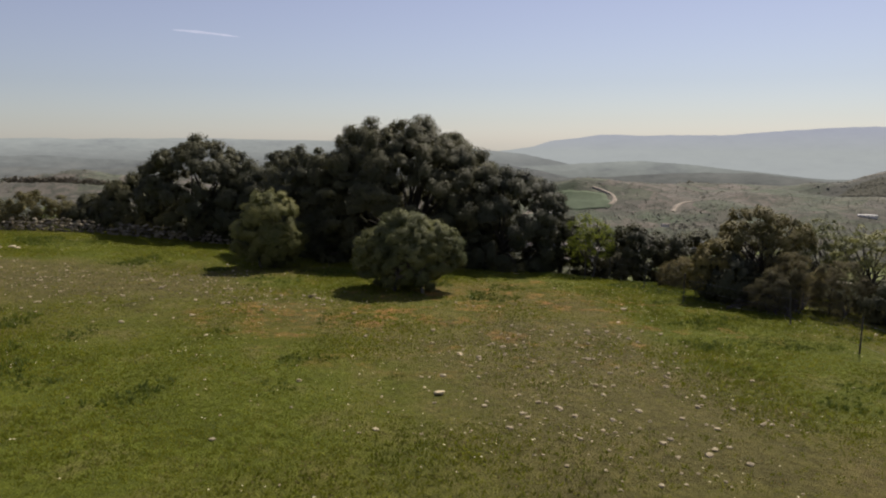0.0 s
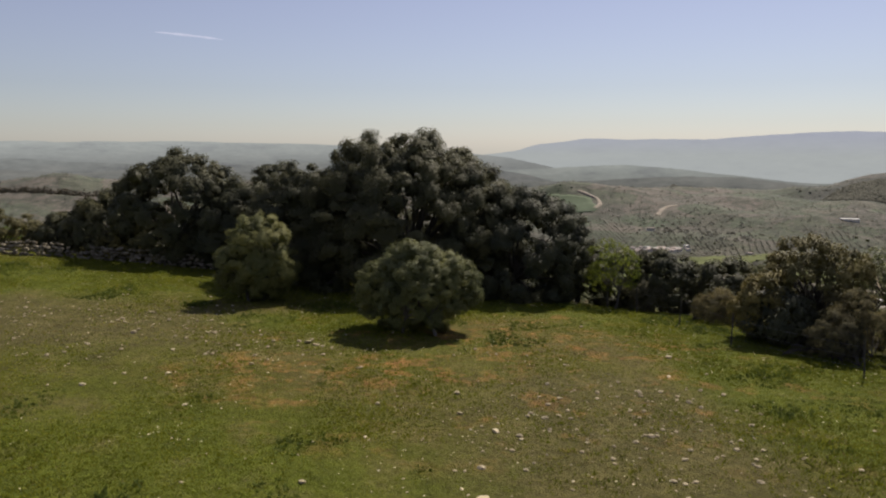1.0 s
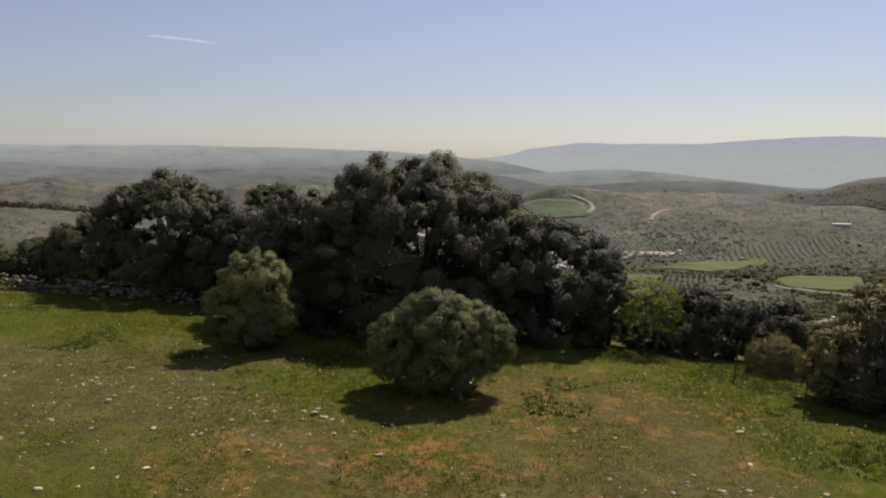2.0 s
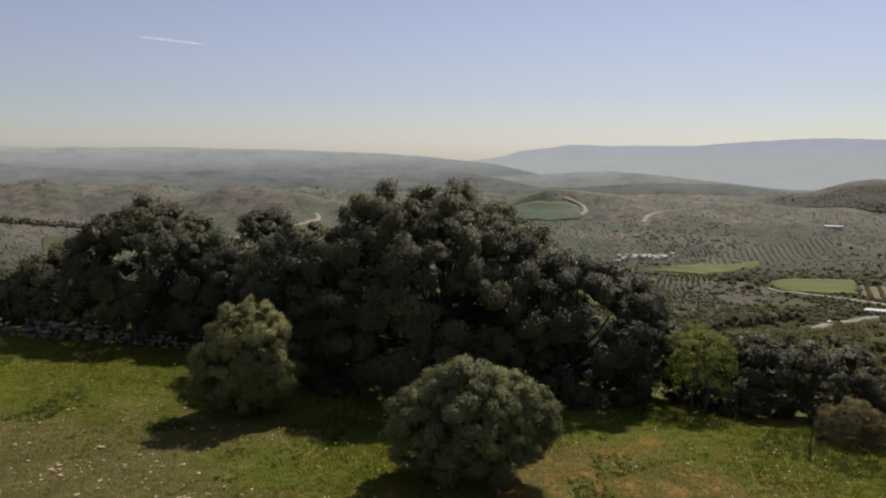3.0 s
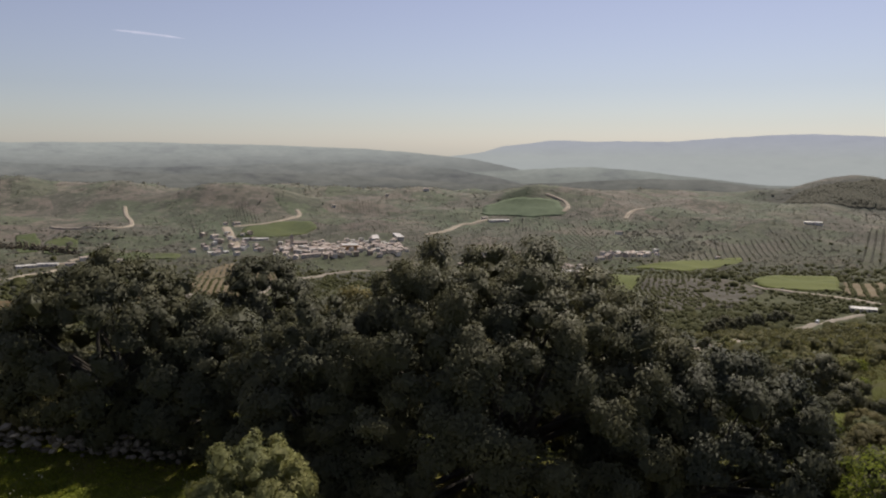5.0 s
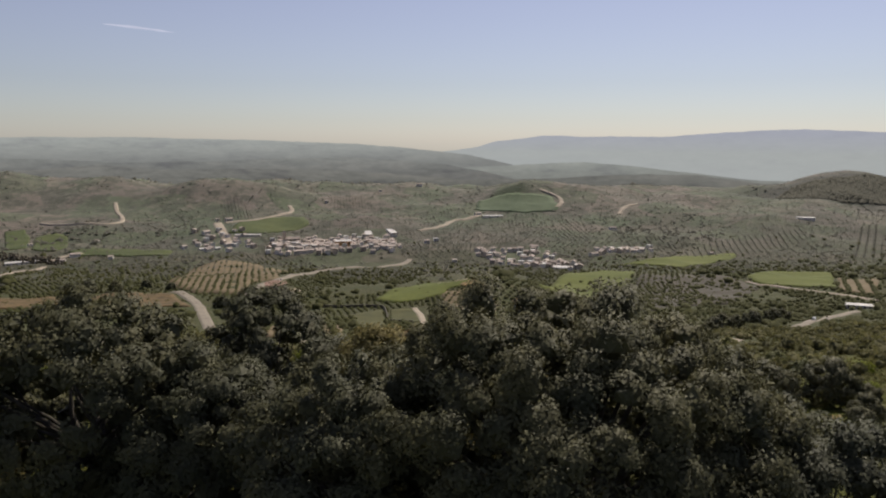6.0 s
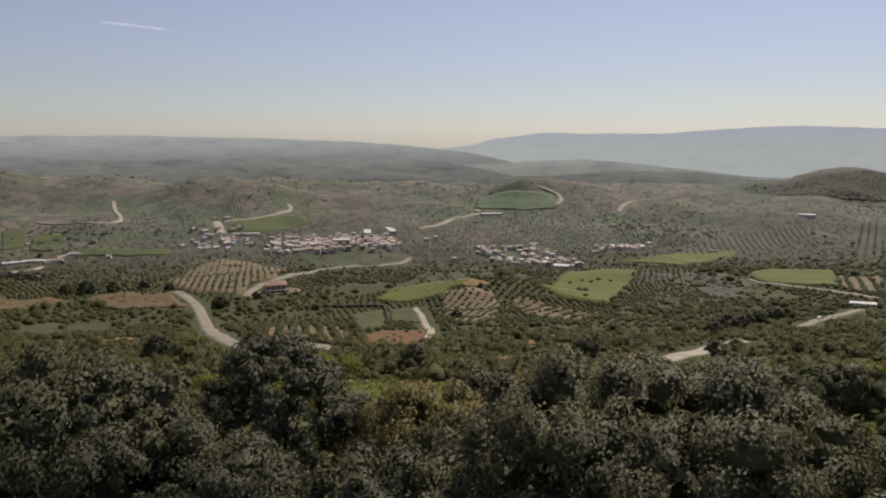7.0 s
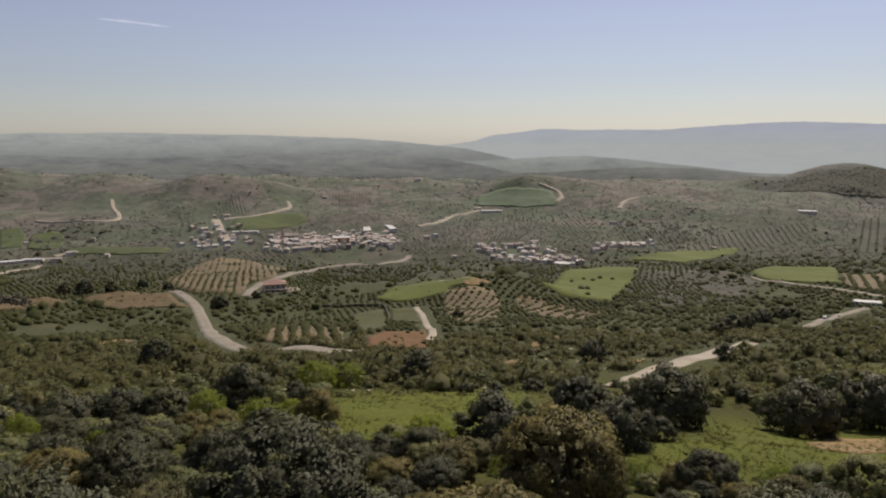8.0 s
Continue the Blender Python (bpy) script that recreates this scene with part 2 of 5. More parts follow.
# haze put into leaf colour and sheen, paler and greyer than the nearer groves
HAZED_LEAVES = leafage("far grove leaves paled by haze", (0.135, 0.136, 0.11), (0.152, 0.152, 0.124), (0.17, 0.168, 0.14), 0.5, 0.8, 0.1, 0.15)
GRASS = leafage("meadow grass", (0.13, 0.155, 0.012), (0.172, 0.195, 0.02), (0.225, 0.235, 0.04), 0.55, 0.7, 0.12)
RANK_GRASS = leafage("rank dark green grass", (0.07, 0.1, 0.018), (0.09, 0.122, 0.022), (0.12, 0.15, 0.03), 0.45, 0.7, 0.12)
HERB = leafage("slope scrub leaves", (0.09, 0.10, 0.026), (0.11, 0.118, 0.034), (0.14, 0.132, 0.05), 0.45, 0.7, 0.15)
DRY_GRASS = leafage("dry grass", (0.16, 0.135, 0.055), (0.21, 0.175, 0.075), (0.27, 0.225, 0.10), 0.45, 0.7, 0.2)
PETAL = surface("white petals", (0.62, 0.56, 0.32), (0.78, 0.7, 0.42), 3, 30)
LIMESTONE = surface("weathered limestone", (0.46, 0.375, 0.22), (0.76, 0.63, 0.41), 2.2, 14, relief=0.8, depth=0.02, spread=0.3)
WALL_STONE = surface("lichened wall stone", (0.14, 0.12, 0.082), (0.32, 0.275, 0.195), 1.6, 12, relief=0.9, depth=0.03, spread=0.35)
RUSTY = surface("weathered fence post", (0.05, 0.045, 0.04), (0.11, 0.10, 0.085), 3, 40)
WIRE = surface("galvanised wire", (0.18, 0.18, 0.18), (0.3, 0.3, 0.3), 3, 40, rough=0.5, metal=0.8)
ASPHALT = surface("pale worn asphalt", (0.225, 0.195, 0.15), (0.305, 0.265, 0.205), 0.08, 1.2)
DIRT_ROAD = surface("dirt track", (0.3, 0.255, 0.19), (0.42, 0.36, 0.275), 0.08, 0.9)
VERGE = surface("pale verge earth", (0.30, 0.25, 0.18), (0.42, 0.35, 0.25), 0.1, 1.0)
GREEN_FIELD = surface("young corn", (0.082, 0.1, 0.014), (0.122, 0.137, 0.024), 0.012, 0.25)
PASTURE = surface("valley pasture", (0.058, 0.078, 0.026), (0.096, 0.112, 0.036), 0.012, 0.2)
HILL_PASTURE = surface("green hill pasture", (0.085, 0.118, 0.062), (0.115, 0.148, 0.08), 0.006, 0.1)
PADDOCK = surface("dull paddock grass", (0.058, 0.062, 0.02), (0.094, 0.09, 0.03), 0.05, 0.3)
DRY_FIELD = surface("dry scrubby earth", (0.075, 0.057, 0.026), (0.172, 0.116, 0.05), 0.11, 0.5)
RED_FIELD = surface("red ploughed earth", (0.1, 0.055, 0.02), (0.185, 0.096, 0.034), 0.12, 0.5)
PLOUGHED = surface("grey-brown ploughed earth", (0.062, 0.056, 0.038), (0.09, 0.08, 0.055), 0.015, 0.2)
ROOF_PINK = surface("reddish hipped roof tiles", (0.28, 0.18, 0.13), (0.38, 0.25, 0.19), 0.3, 2.0)
DARK_STONE = surface("dark mossy masonry", (0.07, 0.064, 0.045), (0.13, 0.118, 0.085), 0.3, 1.5)
TAN_SOIL = surface("tan orchard soil", (0.135, 0.105, 0.056), (0.195, 0.15, 0.082), 0.03, 0.4)
PALE_SOIL = surface("bare pale soil", (0.14, 0.1, 0.042), (0.33, 0.215, 0.09), 0.3, 1.2)
WHITEWASH = surface("whitewashed wall", (0.62, 0.575, 0.5), (0.78, 0.73, 0.64), 0.05, 0.6, spread=0.15)
CREAM = surface("cream plaster wall", (0.42, 0.36, 0.28), (0.55, 0.47, 0.37), 0.05, 0.6, spread=0.15)
OCHRE = surface("ochre plaster wall", (0.5, 0.28, 0.10), (0.6, 0.34, 0.14), 0.05, 0.6)
TILES = surface("clay roof tiles", (0.36, 0.295, 0.245), (0.52, 0.44, 0.375), 0.2, 1.5, spread=0.3)
SHEET = surface("pale sheet roof", (0.5, 0.475, 0.43), (0.64, 0.61, 0.56), 0.1, 1.0, rough=0.6)
DARK_PANE = surface("dark window pane", (0.02, 0.022, 0.025), (0.04, 0.042, 0.045), 1, 5, rough=0.2)
PAINT = surface("white van paint", (0.7, 0.7, 0.7), (0.8, 0.8, 0.8), 1, 5, rough=0.35)
RUBBER = surface("tyre rubber", (0.02, 0.02, 0.02), (0.03, 0.03, 0.03), 1, 5)


# ---- the lie of the land ----
def value_noise(x, y, seed):
    """Smooth lattice noise in -1..1 for arrays."""
    xi, yi = np.floor(x).astype(np.int64), np.floor(y).astype(np.int64)
    fx, fy = x - xi, y - yi
    fx, fy = fx * fx * (3 - 2 * fx), fy * fy * (3 - 2 * fy)

    def corner(a, b):
        n = (a * 374761393 + b * 668265263 + seed * 974634721) & 0xFFFFFFFF
        n = ((n ^ (n >> 13)) * 1274126177) & 0xFFFFFFFF
        return ((n ^ (n >> 16)) & 0xFFFF) / 32767.5 - 1

    low = corner(xi, yi) * (1 - fx) + corner(xi + 1, yi) * fx
    high = corner(xi, yi + 1) * (1 - fx) + corner(xi + 1, yi + 1) * fx
    return low * (1 - fy) + high * fy


DOWN_Y = [-5000, 0, 16, 22, 29, 32, 37, 44, 51, 62, 80, 110, 140, 165, 225, 300, 400, 500, 600, 700, 850, 1000, 1200, 1400,
          1700, 1900, 2050, 2300, 3000, 5000]
DOWN_Z = [2, .9, .35, .15, .02, -.1, -.3, -.42, -1.0, -3.4, -9.4, -18.5, -27, -34, -50, -68, -92, -112, -130, -138, -148, -165, -172, -165,
          -138, -111, -113, -140, -200, -260]
# hills: x, y, rise, half width across, half width along
HILLS = [(1300, 2010, 50, 150, 130), (1150, 1980, 12, 220, 120), (950, 2000, -22, 200, 180), (1650, 2000, -14, 160, 200), (340, 1800, 30, 130, 110), (95, 715, 15, 75, 50), (-150, 880, 9, 110, 60),
         (560, 1780, 22, 160, 90), (-420, 1750, 30, 260, 120), (-900, 1900, 40, 300, 160), (30, 1950, 18, 170, 90),
         (900, 1500, 26, 220, 160), (-60, 470, 5, 60, 60), (78, 165, -6, 36, 42)]


def height(x, y):
    x, y = np.asarray(x, float), np.asarray(y, float)
    lean = np.interp(y, [0, 50, 130, 400], [.42, .42, .14, 0]) * np.clip(x, -60, 90)
    s = y + lean
    z = sum(np.interp(s * (1 + k) + k * 4, DOWN_Y, DOWN_Z) for k in (-.09, -.045, 0, .045, .09)) / 5
    z = z - .017 * np.clip(x, -40, 40) * np.interp(y, [0, 60, 110], [1, 1, 0])
    z = z - .12 + .75 * np.exp(-((x + 30) / 12) ** 2 - ((y - 54) / 11) ** 2)
    for hx, hy, rise, wx, wy in HILLS:
        z = z + rise * np.exp(-((x - hx) / wx) ** 2 - ((y - hy) / wy) ** 2)
    far = np.hypot(x, y)
    z = z + .07 * value_noise(x / 5, y / 5, 1) * np.clip(far / 12, 0, 1) + .02 * value_noise(x / .9, y / .9, 2)
    z = z + np.interp(far, [55, 120, 400], [0, .8, 1.5]) * value_noise(x / 24, y / 24, 3)
    z = z + np.interp(far, [250, 600, 1300, 1800, 2500], [0, 3, 7.5, 15, 18]) * value_noise(x / 130 + .3, y / 110, 4)
    z = z + np.interp(far, [1200, 2000, 3500], [0, 10, 18]) * value_noise(x / 420, y / 260, 5)
    return z

# ---- mesh helpers ----
def mesh_object(name, verts, faces, mat, parent=None, smooth=False, normals=None):
    """One mesh object out of arrays: faces is an (n, 3) or (n, 4) array of indices, or a list of such arrays."""
    verts = np.asarray(verts, np.float32)
    blocks = [np.asarray(f, np.int32) for f in (faces if isinstance(faces, list) else [faces]) if len(f)]
    me = bpy.data.meshes.new(name)
    me.vertices.add(len(verts))
    me.vertices.foreach_set("co", verts.ravel())
    loops = np.concatenate([b.ravel() for b in blocks])
    totals = np.concatenate([np.full(len(b), b.shape[1], np.int32) for b in blocks])
    me.loops.add(len(loops))
    me.loops.foreach_set("vertex_index", loops)
    me.polygons.add(len(totals))
    me.polygons.foreach_set("loop_start", np.concatenate([[0], np.cumsum(totals)[:-1]]).astype(np.int32))
    me.polygons.foreach_set("loop_total", totals)
    me.update(calc_edges=True)
    me.polygons.foreach_set("use_smooth", np.full(len(totals), smooth))
    if normals is not None:
        me.attributes.new("custom_normal", "FLOAT_VECTOR", "POINT").data.foreach_set("vector", np.asarray(normals, np.float32).ravel())
    me.materials.append(mat)
    ob = new(name, me)
    ob.parent = parent
    return ob


def part(name, bm, mat, parent, label=""):
    me = bpy.data.meshes.new(name)
    bm.to_mesh(me)
    bm.free()
    me.materials.append(mat)
    ob = new(name, me)
    ob.parent = parent
    return tagged(ob, label)


def unit(v):
    return v / np.maximum(np.linalg.norm(v, axis=-1, keepdims=True), 1e-9)


def leaf_quads(rng, centres, normals, size, slim=0.55):
    """Diamond-shaped leaves with the given centres and rough facing."""
    n = len(centres)
    side = unit(np.cross(normals, rng.normal(size=(n, 3))))
    along = np.cross(normals, side)
    a = (np.asarray(size) * rng.uniform(0.65, 1.3, n))[:, None]
    fold = normals * a * 0.12
    corners = np.stack([centres - along * a * 0.5, centres + side * a * slim * 0.5 + fold, centres + along * a * 0.5, centres - side * a * slim * 0.5 + fold], 1)
    return corners.reshape(-1, 3), np.arange(4 * n).reshape(-1, 4)


def tube(points, radii, sides=7):
    points = np.asarray(points, float)
    verts = []
    for i, p in enumerate(points):
        d = unit(points[min(i + 1, len(points) - 1)] - points[max(i - 1, 0)])
        u = unit(np.cross(d, (0.31, 0.95, 0.07)))
        v = np.cross(d, u)
        for k in range(sides):
            a = 2 * math.pi * k / sides
            verts.append(p + radii[i] * (u * math.cos(a) + v * math.sin(a)))
    faces = [(i * sides + k, i * sides + (k + 1) % sides, (i + 1) * sides + (k + 1) % sides, (i + 1) * sides + k)
             for i in range(len(points) - 1) for k in range(sides)]
    return np.array(verts), np.array(faces)


def join(pieces):
    """Stack (verts, faces) pairs into one."""
    verts, faces, base = [], [], 0
    for v, f in pieces:
        verts.append(v)
        faces.append(np.asarray(f) + base)
        base += len(v)
    return np.concatenate(verts), np.concatenate(faces)


def crown_lobes(rng, centre, radii, count, lobe, low=-0.55, ragged=0.12, least=0.62):
    """Clumps of foliage over a dome: their centres and sizes."""
    k = np.arange(count) + 0.5
    up = 1 - (1 - low) * k / count
    turn = k * 2.39996 + rng.normal(0, 0.35, count)
    flat = np.sqrt(np.clip(1 - up * up, 0, 1))
    d = np.stack([flat * np.cos(turn), flat * np.sin(turn), up], 1) + rng.normal(0, 0.24, (count, 3))
    reach = np.minimum(rng.uniform(least, 0.93, count) + rng.normal(0, ragged, count) * 0.5, 0.92)
    return np.asarray(centre) + unit(d) * np.asarray(radii) * reach[:, None], lobe * np.clip(np.exp(rng.normal(-0.02, 0.28, count)), 0.5, 1.25)


def ball(level):
    bm = bmesh.new()
    bmesh.ops.create_icosphere(bm, subdivisions=level, radius=1.0)
    v = np.array([q.co for q in bm.verts])
    f = np.array([[q.index for q in face.verts] for face in bm.faces])
    bm.free()
    return v, f


def leaf_tris(rng, centres, normals, size, slim=0.7):
    """Pointed leaves, one triangle each, with the given centres and rough facing."""
    n = len(centres)
    side = unit(np.cross(normals, rng.normal(size=(n, 3))))
    along = np.cross(normals, side)
    a = (np.asarray(size) * rng.uniform(0.65, 1.3, n))[:, None]
    corners = np.stack([centres - along * a * 0.4 - side * a * slim * 0.5, centres - along * a * 0.4 + side * a * slim * 0.5, centres + along * a * 0.6], 1)
    turned = np.sum(np.cross(corners[:, 1] - corners[:, 0], corners[:, 2] - corners[:, 0]) * normals, axis=1) < 0
    corners[turned] = corners[turned][:, ::-1]
    return corners.reshape(-1, 3), np.arange(3 * n).reshape(-1, 3)


def foliage(rng, lobes, sizes, leaf, cover, centre, radii, slim=0.7):
    """Leaves on every clump, in small tufts over its outer and upper side, where no other clump hides them.
    cover: leaf area for each square metre of that side."""
    counts = np.maximum((2 * math.pi * sizes ** 2 * cover / (leaf * leaf * slim * 0.5)).astype(int), 6)
    out = unit((lobes - np.asarray(centre)) / np.asarray(radii) + (0, 0, 0.3))
    squash = rng.uniform(0.65, 1.35, (len(lobes), 3)) * (1, 1, 0.85)
    tufts = 18
    aim = unit(unit(rng.normal(size=(len(lobes), tufts, 3))) + out[:, None] * 0.8 + (0, 0, 0.1))
    bulge = rng.uniform(0.66, 1.2, (len(lobes), tufts))
    places, facing, shading = [], [], []
    for first in range(0, len(lobes), 40):
        which = np.repeat(np.arange(first, min(first + 40, len(lobes))), counts[first:first + 40])
        pick = rng.integers(0, tufts, len(which))
        d = unit(aim[which, pick] + rng.normal(size=(len(which), 3)) * 0.3)
        reach = bulge[which, pick] * (1.06 - 0.34 * rng.random(len(which)) ** 1.4)
        c = lobes[which] + d * squash[which] * (sizes[which] * reach)[:, None]
        gap = (c * c).sum(1)[:, None] + (lobes * lobes).sum(1)[None] - 2 * c @ lobes.T - (0.74 * sizes)[None] ** 2
        gap[np.arange(len(which)), which] = 1.0
        seen = gap.min(1) > 0
        which, d, c = which[seen], d[seen], c[seen]
        places.append(c)
        facing.append(unit(d + rng.normal(size=c.shape) * 0.38))
        shading.append(unit(0.55 * d + 0.6 * out[which] + rng.normal(size=c.shape) * 0.2))
    v, f = leaf_tris(rng, np.concatenate(places), np.concatenate(facing), leaf, slim)
    return v, f, np.repeat(np.concatenate(shading), 3, axis=0), squash


def inner_mass(rng, lobes, sizes, squash, solid):
    """The dense shaded twigs and leaves inside the clumps."""
    v0, f0 = ball(1)
    k = len(v0)
    lump = 1 + rng.normal(0, 0.22, (len(lobes), k, 1))
    core = v0[None] * lump * squash[:, None] * (sizes * solid)[:, None, None] + lobes[:, None]
    return core.reshape(-1, 3), (f0[None] + (np.arange(len(lobes)) * k)[:, None, None]).reshape(-1, 3)


def tree(name, label, category, x, y, centre_z, radii, leaves, bark, leaf=0.16, lobes=60, lobe=1.0, cover=0.8, stems=1, seed=1,
         trunk=0.25, low=-0.55, ragged=0.12, limbs=9, group="", z=None, solid=0.55, least=0.62, slim=0.7, bulges=()):
    """A tree or bush: an Empty at its foot, trunk with limbs, and a crown of leafy clumps. Sizes relative to its foot.
    bulges: further domes of the crown, as offset from its centre, radii and number of clumps."""
    rng = np.random.default_rng(seed)
    foot = float(height(x, y)) if z is None else z
    root = tagged(new(name), label, category, group)
    root.location = (x, y, foot)
    centre = np.array((0, 0, centre_z - foot)) if z is None else np.array((0, 0, centre_z))
    pos, sizes = crown_lobes(rng, centre, radii, lobes, lobe, low, ragged, least)
    for offset, size, count in bulges:
        more = crown_lobes(rng, centre + np.array(offset), size, count, lobe, low, ragged, least)
        pos, sizes = np.concatenate([pos, more[0]]), np.concatenate([sizes, more[1]])
    pos[:, 2] = np.maximum(pos[:, 2], 0.3)
    for s in range(stems):
        start = np.array((rng.normal(0, 0.12) * stems, rng.normal(0, 0.12) * stems, -0.25))
        fork = start + np.array((rng.normal(0, 0.15), rng.normal(0, 0.15), max(0.5, centre[2] * 0.62)))
        v, f = tube([start, (start + fork) / 2 + rng.normal(0, 0.06, 3), fork, fork + (0, 0, trunk * 0.6)], [trunk * 1.35, trunk, trunk * 0.8, trunk * 0.2], 9)
        stem = mesh_object("trunk", v, f, bark, root, True)
        for i in rng.choice(len(pos), min(limbs, len(pos)), replace=False):
            mid = fork * 0.45 + pos[i] * 0.55 + rng.normal(0, 0.1, 3) * lobe
            v, f = tube([fork - (0, 0, 0.15), (fork + mid) / 2 + rng.normal(0, 0.08, 3), mid, pos[i]], [trunk * 0.6, trunk * 0.42, trunk * 0.28, trunk * 0.08], 6)
            mesh_object("limb", v, f, bark, stem, True)
    v, f, normals, squash = foliage(rng, pos, sizes, leaf, cover, centre, radii, slim)
    crown = mesh_object("crown", v, f, leaves, root, True, normals)
    if solid:
        v, f = inner_mass(rng, pos, sizes, squash, solid)
        tagged(mesh_object("twig_mass", v, f, leaves, crown), kind="stuff")
    return root


# ---- the ground: one sheet from the meadow to the horizon ----
def polar_ground():
    ahead = np.concatenate([np.arange(-180, -62, 6.0), np.arange(-60, 60, 0.33), np.arange(60, 180, 6.0)])
    reach = [4.0]
    while reach[-1] < 4900:
        reach.append(reach[-1] + max(0.22, reach[-1] * 0.0155))
    reach = np.array(reach)
    az = np.radians(ahead)
    X, Y = np.outer(reach, np.sin(az)), np.outer(reach, np.cos(az)) + 2.0
    Z = height(X, Y)
    verts = np.concatenate([np.stack([X, Y, Z], -1).reshape(-1, 3), [(0, 2, float(height(0, 2)))]])
    n, w = len(reach), len(ahead)
    i, j = np.meshgrid(np.arange(n - 1), np.arange(w), indexing="ij")
    a, b = i * w + j, i * w + (j + 1) % w
    quads = np.stack([a, b, b + w, a + w], -1).reshape(-1, 4)
    k = np.arange(w)
    fan = np.stack([np.full(w, n * w), (k + 1) % w, k], -1)
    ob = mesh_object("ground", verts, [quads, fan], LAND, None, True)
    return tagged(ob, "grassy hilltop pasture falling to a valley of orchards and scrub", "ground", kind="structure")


ground = polar_ground()


def ridge(label, rows, far, base_z, mat, seed):
    """A far range of hills: rows of (degrees to the right of north, degrees above the level)."""
    az = np.arange(rows[0][0], rows[-1][0], 0.05)
    el = np.interp(az, [r[0] for r in rows], [r[1] for r in rows])
    el = el + 0.05 * value_noise(az / 2.2, az * 0, seed) + 0.018 * value_noise(az / 0.45, az * 0, seed + 1)
    a = np.radians(az)
    foot = 15.0
    rings = []
    for k in (0.0, 1 / 3, 2 / 3, 1.0):
        r = far + 160 * k
        z = base_z + (foot + far * np.tan(np.radians(el)) - base_z) * (0.0, 0.62, 0.88, 1.0)[round(k * 3)]
        rings.append(np.stack([-8 + r * np.sin(a), 36 + r * np.cos(a), z], -1))
    n = len(az)
    q = [(i * n + j, i * n + j + 1, (i + 1) * n + j + 1, (i + 1) * n + j) for i in range(3) for j in range(n - 1)]
    ob = mesh_object("backdrop", np.concatenate(rings), np.array(q), mat, None, True)
    return tagged(ob, label, "hills", kind="structure")


# hill colours that glow, with haze mixed in: paler for the farther ranges
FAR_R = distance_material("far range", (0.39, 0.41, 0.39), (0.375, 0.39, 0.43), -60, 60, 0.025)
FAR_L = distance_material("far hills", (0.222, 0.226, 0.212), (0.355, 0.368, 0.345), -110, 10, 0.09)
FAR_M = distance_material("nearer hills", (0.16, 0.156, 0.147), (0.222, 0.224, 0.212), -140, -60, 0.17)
FAR_E = distance_material("hazy eastern hills", (0.232, 0.236, 0.215), (0.312, 0.325, 0.3), -150, -60, 0.12)
FAR_N = distance_material("hazy wooded hills across the valley", (0.148, 0.143, 0.13), (0.2, 0.194, 0.18), -150, -75, 0.2)
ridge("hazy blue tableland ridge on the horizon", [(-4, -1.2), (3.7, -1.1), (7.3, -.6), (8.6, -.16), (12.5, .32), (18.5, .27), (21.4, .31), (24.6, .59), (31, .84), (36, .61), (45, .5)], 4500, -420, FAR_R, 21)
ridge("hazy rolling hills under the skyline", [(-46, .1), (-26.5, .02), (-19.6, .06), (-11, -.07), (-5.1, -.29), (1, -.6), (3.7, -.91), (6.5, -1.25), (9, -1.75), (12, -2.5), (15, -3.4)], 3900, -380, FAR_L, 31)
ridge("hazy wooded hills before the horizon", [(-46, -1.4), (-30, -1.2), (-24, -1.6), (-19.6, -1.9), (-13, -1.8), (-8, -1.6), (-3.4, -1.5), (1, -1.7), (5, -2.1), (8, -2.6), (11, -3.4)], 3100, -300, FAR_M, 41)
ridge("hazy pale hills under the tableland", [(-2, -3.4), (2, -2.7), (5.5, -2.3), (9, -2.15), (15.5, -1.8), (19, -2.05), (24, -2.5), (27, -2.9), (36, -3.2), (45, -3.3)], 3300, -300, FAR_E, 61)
ridge("hazy wooded hills across the valley", [(-46, -2.2), (-30, -2.1), (-26, -2.4), (-21, -2.1), (-16, -2.5), (-10, -2.4), (-3.4, -2.6), (2, -3.0), (5.5, -3.3), (9, -3.3), (14.3, -3.1), (20, -2.7), (24, -2.75), (28, -3.2), (36, -3.4), (45, -3.4)], 2550, -240, FAR_N, 51)


def contrail():
    """A short streak of thin high cloud."""
    t = np.linspace(0, 1, 40)
    a, e = np.radians(-20.2 + 4.9 * t), np.radians(7.86 - 0.32 * t ** 1.5)
    half = 6.5 * np.sin(math.pi * np.clip(t, 0.001, 0.999)) ** 0.7 * (1 + 0.3 * value_noise(t * 9, t * 0, 3))
    rings = []
    for s in range(8):
        b = 2 * math.pi * s / 8
        r = 4600 + half * math.cos(b)
        rings.append(np.stack([-8 + r * np.sin(a), 40 + r * np.cos(a), 14 + 4600 * np.tan(e) + half * math.sin(b)], -1))
    n = len(t)
    q = [(s * n + j, s * n + j + 1, (s + 1) % 8 * n + j + 1, (s + 1) % 8 * n + j) for s in range(8) for j in range(n - 1)]
    # the streak glows too, its sunlit white given as emitted colour
    m = distance_material("streak of cloud", (0.56, 0.58, 0.70), (0.57, 0.59, 0.71), 600, 700)
    tagged(mesh_object("backdrop", np.concatenate(rings), np.array(q), m, None, True), "thin white streak of high cloud", "cloud", kind="structure")


contrail()


